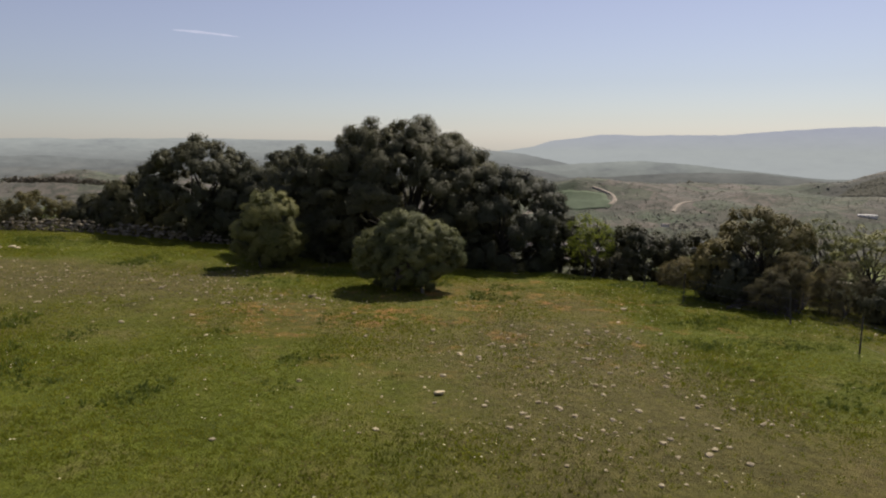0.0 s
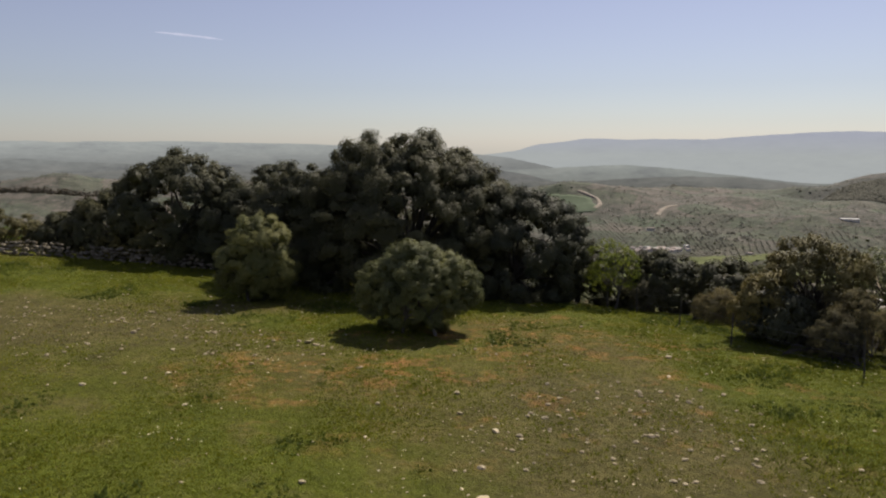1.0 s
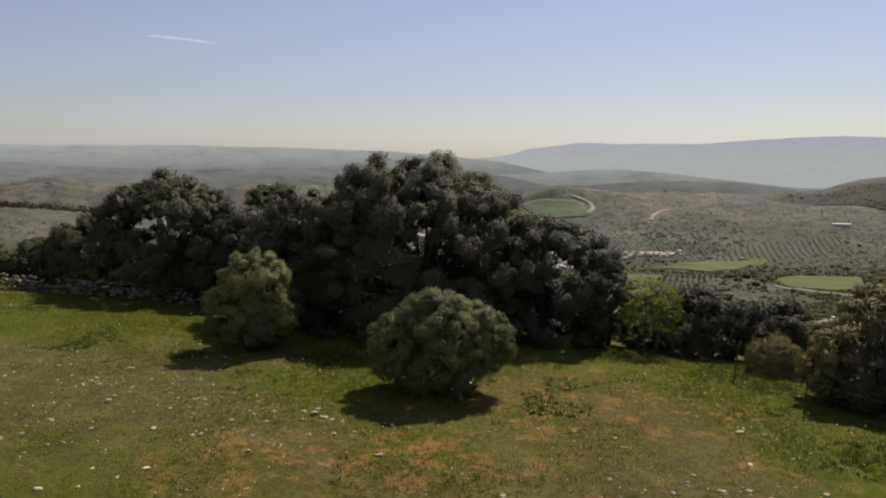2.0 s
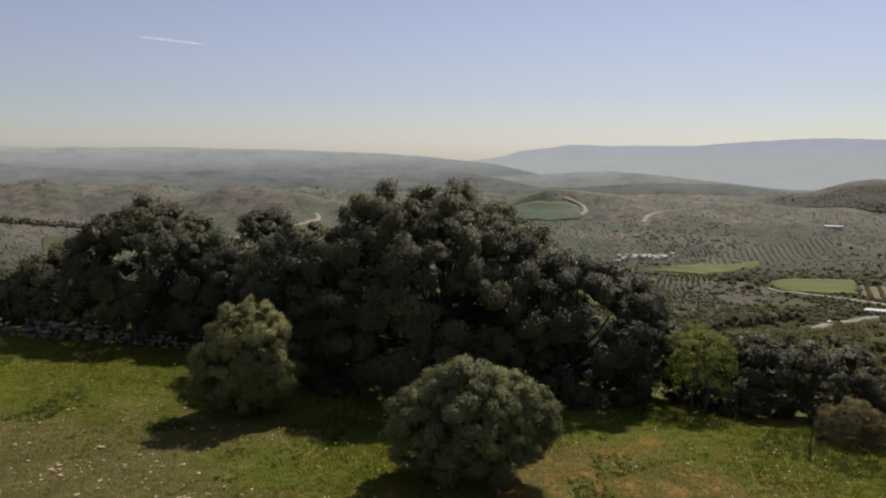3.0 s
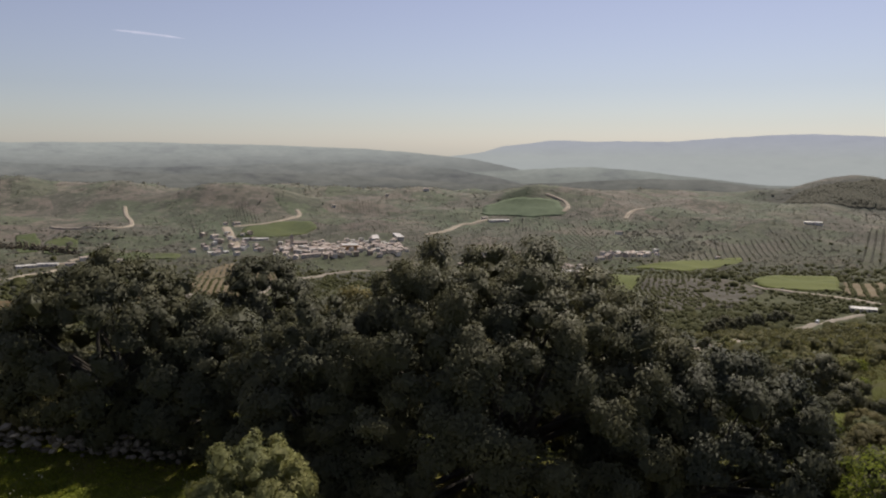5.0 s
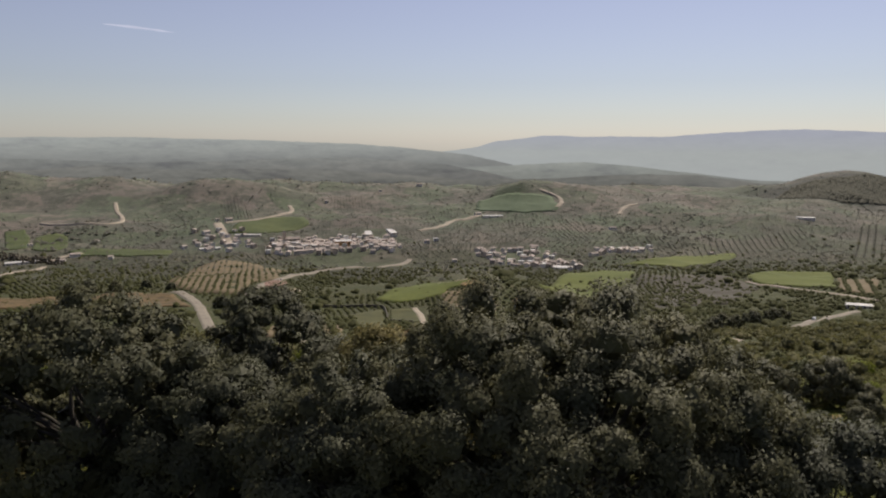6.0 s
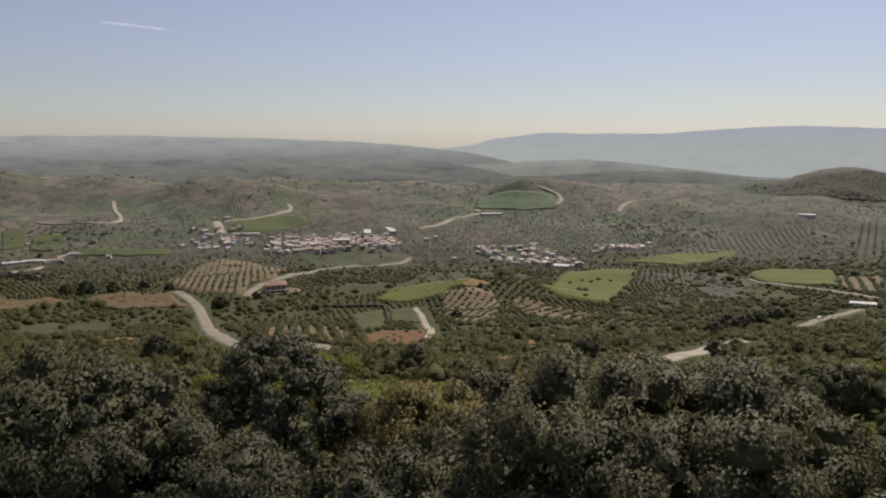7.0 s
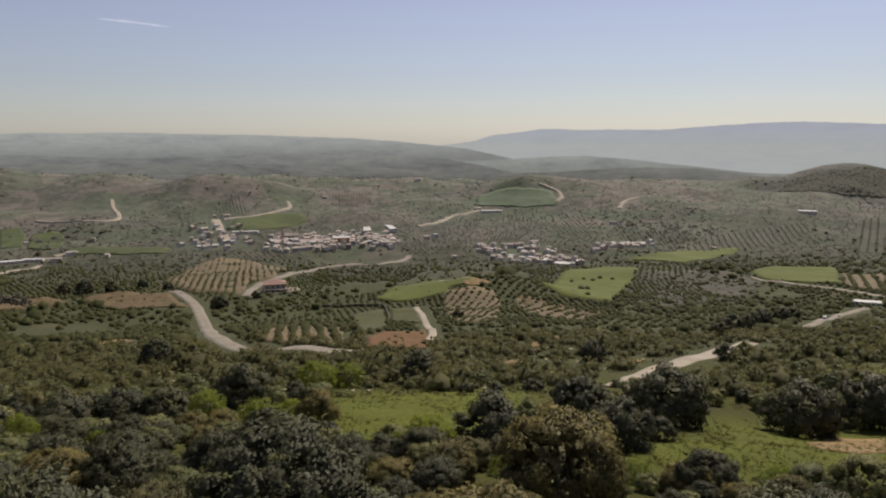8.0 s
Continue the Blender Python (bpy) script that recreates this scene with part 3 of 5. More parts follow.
# ---- the trees at the brow of the pasture ----
OAKS = (("huge dark evergreen oak with a broad domed crown", -2.9, 51.5, 2.1, (8.1, 7.7, 6.95), OAK, 760, 0.62, 3, 41, 0.33, -0.6),
        ("dark evergreen oak leaning out to a low rounded crown", 4.1, 49.2, 1.2, (4.9, 4.7, 4.5), OAK, 300, 0.55, 2, 12, 0.22, -0.9),
        ("dark evergreen oak with uneven shoulders beside the huge one", -9.3, 51.5, 2.2, (3.7, 4.2, 5.0), OAK, 230, 0.55, 2, 13, 0.22, -0.6),
        ("tall dark evergreen oak below the brow", -13.4, 62.8, 1.6, (3.6, 3.6, 5.2), OAK, 190, 0.56, 1, 14, 0.24, -0.7),
        ("tall dark evergreen oak in the grove behind the stone wall", -19.4, 57.3, 3.2, (4.8, 4.2, 4.4), OAK, 260, 0.57, 3, 15, 0.22, -0.8),
        ("dark evergreen oak with a low crown behind the stone wall", -14.8, 56.2, 2.0, (3.7, 3.3, 3.7), OAK, 200, 0.54, 2, 16, 0.2, -0.85),
        ("small dark evergreen oak at the end of the grove", -25.0, 58.5, 1.7, (3.3, 3.0, 2.8), OAK, 160, 0.5, 2, 17, 0.16, -0.85),
        ("brownish evergreen oak on the slope behind the huge one", -7.0, 60.0, 1.2, (4.2, 3.6, 4.6), OAK_WARM, 190, 0.56, 2, 20, 0.2, -0.6),
        ("dark evergreen oak on the slope behind the huge one", 2.5, 60.5, 0.2, (4.4, 3.8, 4.8), OAK, 190, 0.56, 2, 21, 0.2, -0.6))
for label, x, y, z, radii, leaves, lobes, lobe, stems, seed, trunk, low in OAKS:
    fine = 0.105 if radii[0] > 8 else 0.115 if x > -16 and y < 58 else 0.145
    tree("holm_oak", label, "tree", x, y, z, radii, leaves, BARK, fine, lobes * 9 // 10, lobe * 1.08, 1.0, stems, seed, trunk, low, 0.12, 12, solid=0.6, least=0.7)
for label, x, y, z, radii, leaves, lobes, seed in (
        ("warm green oak shrub behind the stone wall", -33.0, 58.0, 1.7, (3.2, 2.6, 1.8), OAK_WARM, 80, 18), ("brownish green oak shrub behind the stone wall", -28.8, 59.0, 1.3, (2.4, 2.4, 1.6), OAK, 70, 19),
        ("low brownish oak shrub at the foot of the grove", -23.5, 56.4, 0.4, (2.6, 1.4, 1.4), OAK_WARM, 70, 36), ("low dark oak shrub at the foot of the grove", -17.5, 55.6, 0.3, (2.6, 1.2, 1.3), OAK, 70, 37),
        ("low dark oak shrub between the oaks", -11.8, 54.6, 0.6, (2.0, 1.4, 1.8), OAK, 60, 38), ("low dark oak shrub between the huge oak and the fig tree", 7.9, 49.8, 0.5, (2.4, 1.8, 2.0), OAK, 80, 39),
        ("dark oak shrub behind the fig tree", 10.6, 49.0, -0.4, (1.9, 1.6, 1.9), OAK, 70, 40),
        ("dark evergreen oak shrub beyond the pasture fence", 13.2, 47.6, -0.2, (2.2, 2.0, 2.2), OAK, 100, 25), ("dark evergreen oak shrub below the pasture edge", 16.2, 46.2, -0.6, (2.2, 1.9, 2.1), OAK, 100, 26),
        ("dark oak shrub under the open oak", 15.0, 36.6, 0.1, (1.7, 1.3, 1.5), OAK, 70, 30), ("dark shrub beside the spindly tree", 20.6, 31.6, 0.1, (1.4, 1.3, 1.2), OAK, 50, 35),
        ("dark oak shrub at the back of the thicket", 18.6, 39.6, -0.6, (2.6, 1.6, 1.7), OAK, 90, 42)):
    tree("oak_shrub", label, "shrub", x, y, z, radii, leaves, BARK, 0.12, lobes, 0.42, 1.0, 2, seed, 0.1, -0.95, 0.2, 6, solid=0.55, least=0.6)
tree("olive_bush", "grey-green wild olive bush with a round crown", "bush", -10.6, 44.2, 2.1, (1.8, 1.9, 2.55), OLIVE, OLIVE_BARK, 0.11, 190, 0.34, 1.0, 4, 22, 0.07, -0.98, 0.16, solid=0.55, least=0.62, slim=0.34,
     bulges=(((-1.0, -0.2, -0.6), (1.4, 1.4, 1.45), 80), ((0.7, -0.1, -0.8), (1.25, 1.3, 1.3), 60)))
tree("olive_bush", "wide grey-green wild olive bush on bare stems", "bush", -1.9, 37.9, 1.6, (2.45, 2.3, 2.3), OLIVE, OLIVE_BARK, 0.11, 250, 0.34, 1.0, 5, 23, 0.07, -0.9, 0.16, solid=0.55, least=0.62, slim=0.34,
     bulges=(((-1.6, -0.1, 0.0), (1.4, 1.5, 1.35), 75), ((1.5, -0.1, 0.1), (1.45, 1.5, 1.45), 75)))
tree("fig_tree", "small fresh green tree with a thin crown", "tree", 9.5, 46.4, 1.0, (1.55, 1.5, 1.75), FRESH, OLIVE_BARK, 0.1, 90, 0.32, 0.34, 3, 24, 0.05, -0.7, 0.25, 16, solid=0.0)
tree("oak_shrub", "low dark shrub at the fig tree", "shrub", 11.4, 46.6, -0.9, (1.3, 1.2, 1.0), SCRUB, BARK, 0.11, 50, 0.34, 0.9, 3, 27, 0.03, -0.95, solid=0.3)
tree("gall_oak", "open oak with yellowish young leaves on grey limbs", "tree", 17.0, 38.3, 1.7, (3.0, 2.4, 2.1), OAK_WARM, BARK, 0.12, 90, 0.42, 0.9, 2, 28, 0.11, -0.1, 0.3, 26, solid=0.4)
tree("gall_oak", "low oak with yellowish young leaves beside the fence", "tree", 14.2, 37.4, 0.8, (1.5, 1.3, 1.5), OAK_WARM, BARK, 0.12, 70, 0.38, 0.9, 2, 29, 0.06, -0.7, 0.25, solid=0.5)
for label, x, y, z, radii, seed in (("brownish grey twiggy bush along the fence", 17.2, 35.0, 0.4, (1.8, 1.3, 1.5), 31), ("brownish grey twiggy bush behind the fence", 19.2, 34.0, 0.3, (1.6, 1.3, 1.4), 32),
                                    ("brownish grey twiggy bush at the foot of the low oak", 15.9, 34.2, 0.0, (1.1, 1.0, 1.1), 43), ("brownish grey twiggy bush near the fence corner", 14.2, 42.2, -0.6, (1.3, 1.1, 1.1), 44)):
    tree("broom_bush", label, "bush", x, y, z, radii, SCRUB, BARK, 0.1, 90, 0.3, 0.7, 7, seed, 0.025, -0.95, 0.25, 12, solid=0.0, slim=0.3)
tree("almond_tree", "spindly olive-green tree beyond the fence", "tree", 21.6, 35.6, 1.4, (1.9, 1.8, 1.9), OLIVE, BARK, 0.11, 80, 0.3, 0.6, 2, 33, 0.09, -0.4, 0.25, 14, solid=0.0)
tree("almond_tree", "grey-green thin-crowned tree beyond the fence", "tree", 21.0, 39.5, 1.5, (1.8, 1.8, 1.8), OLIVE, BARK, 0.11, 80, 0.3, 0.6, 2, 34, 0.08, -0.4, 0.25, 14, solid=0.0)


# ---- trees and shrubs on the slope ----
def slope_tree(kind, seed, tier):
    leaves, bark, leaf, thick = {"oak": (OAK, BARK, 0.34, 0.95), "warm": (OAK_WARM, BARK, 0.32, 0.95), "olive": (OLIVE, OLIVE_BARK, 0.34, 0.85), "green": (FRESH, OLIVE_BARK, 0.3, 0.5)}[kind]
    name, category, label = {"oak": ("holm_oak", "tree", "round dark evergreen oak on the grassy slope"),
                             "warm": ("gall_oak", "tree", "yellowish green oak on the grassy slope"),
                             "olive": ("olive_tree", "tree", "grey-green olive tree on the slope"),
                             "green": ("almond_tree", "tree", "light green thin-crowned tree on the slope")}[kind]
    coarse, lobes, lobe = ((0.58, 140, 0.76), (0.74, 105, 0.86), (1.2, 56, 1.1))[tier]
    return tree(name, label, category, 0, 0, 3.0, (4.0, 3.9, 3.4), leaves, bark, leaf * coarse, lobes, lobe, thick, 1, seed, 0.2,
                -0.8, 0.1, 4, "trees on the slope", 0.0, *((0.0, 0.6) if kind == "green" else (0.6, 0.66)))


KINDS_OF_TREE = (("oak", 2), ("warm", 2), ("olive", 2), ("green", 1))
SLOPE = {(kind, tier): [slope_tree(kind, 60 + 7 * i + 3 * k, tier) for k in range(n)] for tier in range(3) for i, (kind, n) in enumerate(KINDS_OF_TREE)}
used = set()


def plant(kind, x, y, wide, rng, tall=1.0):
    choice = SLOPE[kind, 0 if y < 80 else 1 if y < 125 else 2]
    proto = choice[int(rng.integers(len(choice)))]
    s = wide / 8.6
    m = Matrix.LocRotScale((x, y, float(height(x, y)) - 0.25 * s), Euler((0, 0, rng.uniform(0, 6.28))), (s, s, s * tall))
    if proto.name in used:
        ob = copy_thing(proto, m)
        ob.scale = (s, s, s * tall)
    else:
        proto.matrix_basis = m
        used.add(proto.name)


rng = np.random.default_rng(5)
for row in (("oak", 19, 125, 8.4), ("oak", 22, 153, 10.3), ("oak", 39, 158, 13.9), ("oak", 28, 134, 4.3), ("oak", 72, 171, 14.4), ("oak", 91, 178, 13.4), ("oak", -37, 175, 10.5),
            ("warm", -21, 151, 7.1), ("oak", -1, 228, 11), ("oak", -94, 304, 11), ("green", -5, 124, 6.5), ("oak", 3, 126, 9.2), ("warm", 4, 95, 10.6),
            ("oak", 19, 101, 6.2), ("green", 28, 105, 3.6), ("olive", 33, 100, 6.8), ("green", -39, 154, 6.8), ("oak", -43, 146, 7.6), ("oak", -49, 146, 7.5)):
    plant(*row, rng)
for row in (("green", -27, 212, 10), ("green", -20, 220, 8.7), ("oak", -55, 142, 7.2), ("green", -50, 119, 4.9), ("oak", -20, 109, 6.1), ("oak", -14, 103, 5.6),
            ("warm", -5, 101, 5.5), ("oak", -25, 103, 6.0), ("oak", -33, 102, 6.3), ("oak", -37, 98, 5.8), ("oak", 63, 283, 10), ("oak", 252, 484, 13),
            ("oak", 181, 422, 12), ("oak", -150, 654, 14), ("olive", 105, 212, 5.9), ("olive", 110, 233, 6.6), ("green", -28, 139, 7.1)):
    plant(*row, rng)
for row in (("oak", -330, 775, 14), ("oak", -311, 778, 18), ("oak", -290, 792, 15), ("oak", -262, 802, 12), ("oak", -232, 788, 10), ("oak", 195, 440, 13),
            ("oak", 210, 452, 11), ("oak", 230, 470, 13), ("oak", 268, 500, 12), ("oak", 168, 400, 11), ("oak", -128, 700, 9), ("oak", 44, 560, 9), ("olive", 47, 196, 6), ("oak", 60, 214, 7), ("olive", 70, 230, 6.5), ("oak", 112, 282, 8), ("olive", 52, 203, 5), ("olive", 128, 298, 7)):
    plant(*row, rng)


def in_polygon(x, y, poly):
    inside = np.zeros(np.shape(x), bool)
    for (x0, y0), (x1, y1) in zip(poly, poly[1:] + poly[:1]):
        if y0 != y1:
            inside ^= ((y0 > y) != (y1 > y)) & (x < (x1 - x0) * (y - y0) / (y1 - y0) + x0)
    return inside


# open grass between the trees
CLEARINGS = [[(-16, 130), (12, 130), (14, 190), (-2, 205), (-30, 178), (-20, 135)], [(15, 107), (45, 107), (95, 172), (77, 171), (58, 182), (33, 149), (14, 128)], [(101, 212), (114, 204), (161, 266), (127, 245)], [(-40, 155), (-37, 167), (-27, 157), (-27, 143), (-32, 135)]]
placed = [(-2.6, 51.9, 9), (5, 49, 5), (-9, 51, 5), (-13, 63, 4), (-20, 57, 6), (-7, 60, 4), (2, 60, 4)]
wanted = [("oak", 52, 60, 125, 3, 6), ("warm", 26, 60, 125, 3, 5.5), ("olive", 44, 60, 130, 2.5, 4.8), ("green", 8, 60, 120, 2.5, 4), ("oak", 46, 100, 200, 3, 7), ("olive", 95, 100, 225, 2.5, 5.5),
          ("green", 22, 90, 215, 2.5, 5), ("warm", 22, 90, 215, 3, 6)]
for kind, count, y0, y1, w0, w1 in wanted:
    done = tries = 0
    while done < count and tries < count * 40:
        tries += 1
        y = rng.uniform(y0, y1)
        x = rng.uniform(-0.62 * y - 6, 0.72 * y + 6)
        w = rng.uniform(w0, w1)
        if any(in_polygon(x, y, c) for c in CLEARINGS) or any((x - a) ** 2 + (y - b) ** 2 < (0.36 * (w + c)) ** 2 for a, b, c in placed):
            continue
        if y < 72 and x > 8:
            w *= 0.6
        placed.append((x, y, w))
        plant(kind, x, y, w, rng, rng.uniform(0.75, 1.05))
        done += 1


# a closed thicket over the western slope
for k in range(1500):
    y = rng.uniform(74, 230)
    x, w = rng.uniform(-0.72 * y - 4, -6), rng.uniform(2.6, 5.6)
    if any(in_polygon(x, y, c) for c in CLEARINGS) or y > 190 + 0.1 * x or any((x - a) ** 2 + (y - b) ** 2 < (0.33 * (w + c)) ** 2 for a, b, c in placed):
        continue
    placed.append((x, y, w))
    plant(str(rng.choice(("oak", "warm", "olive", "olive", "green"), p=(0.34, 0.16, 0.2, 0.2, 0.1))), x, y, w, rng, rng.uniform(0.7, 0.95))
    if len(placed) > 470:
        break
for proto in [p for choice in SLOPE.values() for p in choice if p.name not in used]:
    for ob in [*proto.children_recursive, proto]:
        bpy.data.objects.remove(ob)

# ---- roads, fields and orchards in the valley ----
ROAD_LINES, FIELD_SHAPES = [], []


def fine_line(points, step, cut=0.25):
    points = np.asarray(points, float)
    for _ in range(2):  # round the corners off
        a, b = points[:-1], points[1:]
        points = np.concatenate([points[:1], np.stack([a * (1 - cut) + b * cut, a * cut + b * (1 - cut)], 1).reshape(-1, 2), points[-1:]])
    lengths = np.concatenate([[0], np.cumsum(np.linalg.norm(np.diff(points, axis=0), axis=1))])
    t = np.arange(0, lengths[-1], step)
    return np.stack([np.interp(t, lengths, points[:, 0]), np.interp(t, lengths, points[:, 1])], 1)


def road(name, label, points, width, mat, lift=0.6):
    line = fine_line(points, 4.0)
    d = unit(np.gradient(line, axis=0))
    side = np.stack([d[:, 1], -d[:, 0]], 1)
    cols = [line + side * width * k for k in (-0.75, -0.5, -0.25, 0, 0.25, 0.5, 0.75)]
    far = np.hypot(line[:, 0], line[:, 1])
    mid = height(line[:, 0], line[:, 1]) + lift * far / 500
    verts = []
    for k, c in enumerate(cols):
        level = np.maximum(mid, height(c[:, 0], c[:, 1]) + 0.5 * lift * far / 500)
        verts.append(np.stack([c[:, 0], c[:, 1], level - (3.0 if k in (0, 6) else 0)], 1))
    n = len(line)
    q = np.array([(c * n + j, (c + 1) * n + j, (c + 1) * n + j + 1, c * n + j + 1) for c in range(6) for j in range(n - 1)])
    ob = mesh_object(name, np.concatenate(verts), q[:, ::-1], mat, None, True)
    ROAD_LINES.append((line, width))
    return tagged(ob, label, "road", kind="structure")


def field(label, shape, mat, keep_trees=False, lift=0.45):
    """A cropped field: a sheet that follows the land inside its boundary."""
    edge = fine_line(shape + shape[:1], 2.0 if max(q[1] for q in shape) < 400 else 6.0, 0.04)
    bm = bmesh.new()
    centre = edge.mean(0)
    rough_edge = 3.0 if np.ptp(edge[:, 1]) < 40 else 1.0
    wobble = 1 + 0.035 * rough_edge * value_noise(edge[:, 0] / 14, edge[:, 1] / 14 * rough_edge, 23) + 0.02 * rough_edge * value_noise(edge[:, 0] / 5, edge[:, 1] / 5, 24)
    edge = centre + (edge - centre) * wobble[:, None]
    rings = [centre + (edge - centre) * k for k in (1.0, 0.85, 0.65, 0.45, 0.25, 0.08)]
    far = math.hypot(*centre)
    rows = []
    for r, ring in enumerate(rings):
        z = height(ring[:, 0], ring[:, 1]) + (lift * far / 500 if r else -1.0)
        rows.append([bm.verts.new((x, y, h)) for (x, y), h in zip(ring, z)])
        if r == 0:
            z = z + 1.0 + lift * far / 500
            rows.append([bm.verts.new((x, y, h)) for (x, y), h in zip(centre + (edge - centre) * 0.995, z)])
    n = len(edge)
    for a, b in zip(rows, rows[1:]):
        for j in range(n):
            bm.faces.new((a[j], a[(j + 1) % n], b[(j + 1) % n], b[j]))
    bm.faces.new(rows[-1])
    bmesh.ops.recalc_face_normals(bm, faces=bm.faces)
    for f in bm.faces:
        f.smooth = True
    ob = part("field", bm, mat, None)
    if not keep_trees:
        FIELD_SHAPES.append(shape)
    return tagged(ob, label, "field", kind="structure")


road("road", "pale asphalt country road curving down the hillside", [(-222, 762), (-202, 732), (-176, 672), (-156, 612), (-133, 541), (-108, 450), (-90, 402), (-73, 380), (-52, 362), (-20, 345)], 8.0, ASPHALT)
road("road", "pale country road passing the farmhouse", [(-140, 712), (-144, 768), (-132, 819), (-117, 892), (-101, 985), (-57, 1023), (-2, 1076), (21, 1119), (29, 1141)], 7.5, ASPHALT)
road("track", "pale dirt track beside the paddock", [(14, 419), (20, 472), (19, 546), (20, 604), (16, 642)], 4.5, DIRT_ROAD)
road("track", "wide pale dirt road on the hillside", [(50, 218), (60, 232), (76, 257), (95, 279), (116, 300), (135, 319), (150, 334)], 6.5, DIRT_ROAD)
road("road", "country road on the hillside", [(239, 437), (269, 471), (312, 518), (349, 552), (380, 580)], 5.0, ASPHALT)
road("track", "pale track between fields", [(402, 805), (419, 755), (438, 707), (442, 642)], 5.0, DIRT_ROAD)
road("road", "pale road in the valley floor", [(-522, 980), (-508, 1062), (-507, 1113)], 7.0, DIRT_ROAD)
road("track", "pale yard track in the valley floor", [(-545, 1140), (-520, 1146), (-490, 1150)], 9.0, DIRT_ROAD)
road("track", "short pale track in the valley floor", [(-512, 1170), (-500, 1184), (-486, 1198)], 9.0, DIRT_ROAD)
road("road", "pale road entering the village", [(-340, 1480), (-331, 1450), (-312, 1393), (-272, 1286)], 13.0, DIRT_ROAD)
road("road", "pale winding road above the village", [(-325, 1479), (-281, 1511), (-242, 1548), (-213, 1596), (-214, 1640), (-223, 1660)], 8.0, DIRT_ROAD)
road("road", "pale road along the valley", [(-692, 1512), (-618, 1477), (-547, 1428), (-523, 1462), (-537, 1527), (-584, 1620), (-610, 1688)], 7.0, DIRT_ROAD)
road("road", "pale winding road beyond the village", [(56, 1405), (109, 1460), (128, 1540), (173, 1570), (203, 1609)], 8.0, DIRT_ROAD)
road("road", "pale road bending over a hill", [(359, 1722), (382, 1701), (398, 1682), (395, 1643), (375, 1614)], 8.0, DIRT_ROAD)
road("road", "pale road over the far orchards", [(497, 1552), (528, 1609), (567, 1627)], 8.0, DIRT_ROAD)

field("bright green sown field", [(137, 700), (209, 885), (272, 940), (308, 905), (262, 805), (196, 671), (157, 664)], GREEN_FIELD)
field("bright green sown field beside a track", [(421, 841), (470, 890), (542, 865), (461, 733), (433, 756), (408, 804)], GREEN_FIELD)
field("green pasture field in the valley", [(326, 1023), (380, 1057), (464, 1153), (577, 1171), (534, 1104), (405, 1000)], GREEN_FIELD)
field("dark ploughed orchard field", [(233, 729), (298, 860), (403, 846), (395, 766), (310, 655), (205, 620)], PLOUGHED, True)
field("green pasture on a hillside", [(194, 1656), (213, 1735), (262, 1745), (317, 1710), (378, 1683), (386, 1625), (371, 1595), (301, 1594), (245, 1635)], HILL_PASTURE)
field("green pasture in the valley floor", [(-579, 1227), (-644, 1383), (-619, 1394), (-576, 1356), (-533, 1248), (-540, 1202)], PASTURE, True)
field("long green pasture in the valley floor", [(-510, 1199), (-506, 1269), (-432, 1239), (-355, 1221), (-351, 1177), (-417, 1170), (-479, 1178)], PASTURE, True)
field("dull green pasture along the valley floor", [(-621, 1230), (-725, 1438), (-703, 1467), (-652, 1379), (-596, 1246)], PASTURE, True)
field("green pasture above the village", [(-301, 1388), (-299, 1485), (-252, 1537), (-180, 1546), (-162, 1497), (-184, 1450), (-250, 1391)], PASTURE)
field("brown scrubby open ground", [(-301, 752), (-295, 793), (-217, 741), (-175, 649), (-244, 668), (-282, 705)], DRY_FIELD)
field("brown scrubby open ground", [(-400, 745), (-342, 761), (-304, 722), (-320, 690), (-365, 682)], DRY_FIELD)
field("red ploughed plot", [(-20, 428), (-7, 483), (15, 484), (14, 427), (7, 349), (-19, 377)], RED_FIELD)
field("green walled paddock", [(-36, 618), (-11, 638), (-8, 505), (-24, 441), (-34, 524)], PADDOCK)
field("small green paddock", [(-5, 641), (16, 636), (18, 546), (-4, 554)], PADDOCK)
field("yellow-green grassy bank", [(-19, 692), (-5, 736), (25, 784), (55, 815), (75, 705), (76, 690), (53, 698), (43, 681), (20, 669), (-1, 668)], GREEN_FIELD)
field("bare tan track over the grassy bank", [(38, 760), (50, 790), (66, 750), (72, 712), (60, 716)], VERGE)
field("tan eroded slope below the hillock", [(107, 665), (129, 651), (148, 627), (169, 601), (150, 560), (124, 575), (109, 620)], DRY_FIELD, True)
field("bare orange earth on the slope", [(63, 155), (77, 169), (81, 167), (87, 167), (64, 137), (51, 127), (52, 136)], PALE_SOIL)
for shape in ([(30, 280), (36, 290), (40, 284), (34, 274)], [(44, 340), (52, 356), (56, 350), (48, 336)], [(56, 358), (62, 376), (66, 370), (60, 354)], [(78, 412), (84, 430), (88, 424), (82, 408)],
              [(70, 278), (78, 288), (82, 282), (74, 274)], [(-178, 442), (-160, 456), (-152, 448), (-166, 438)], [(60, 700), (75, 712), (88, 690), (70, 686)], [(112, 606), (128, 628), (140, 604), (126, 590)]):
    field("bare pale earth between the trees", shape, PALE_SOIL)

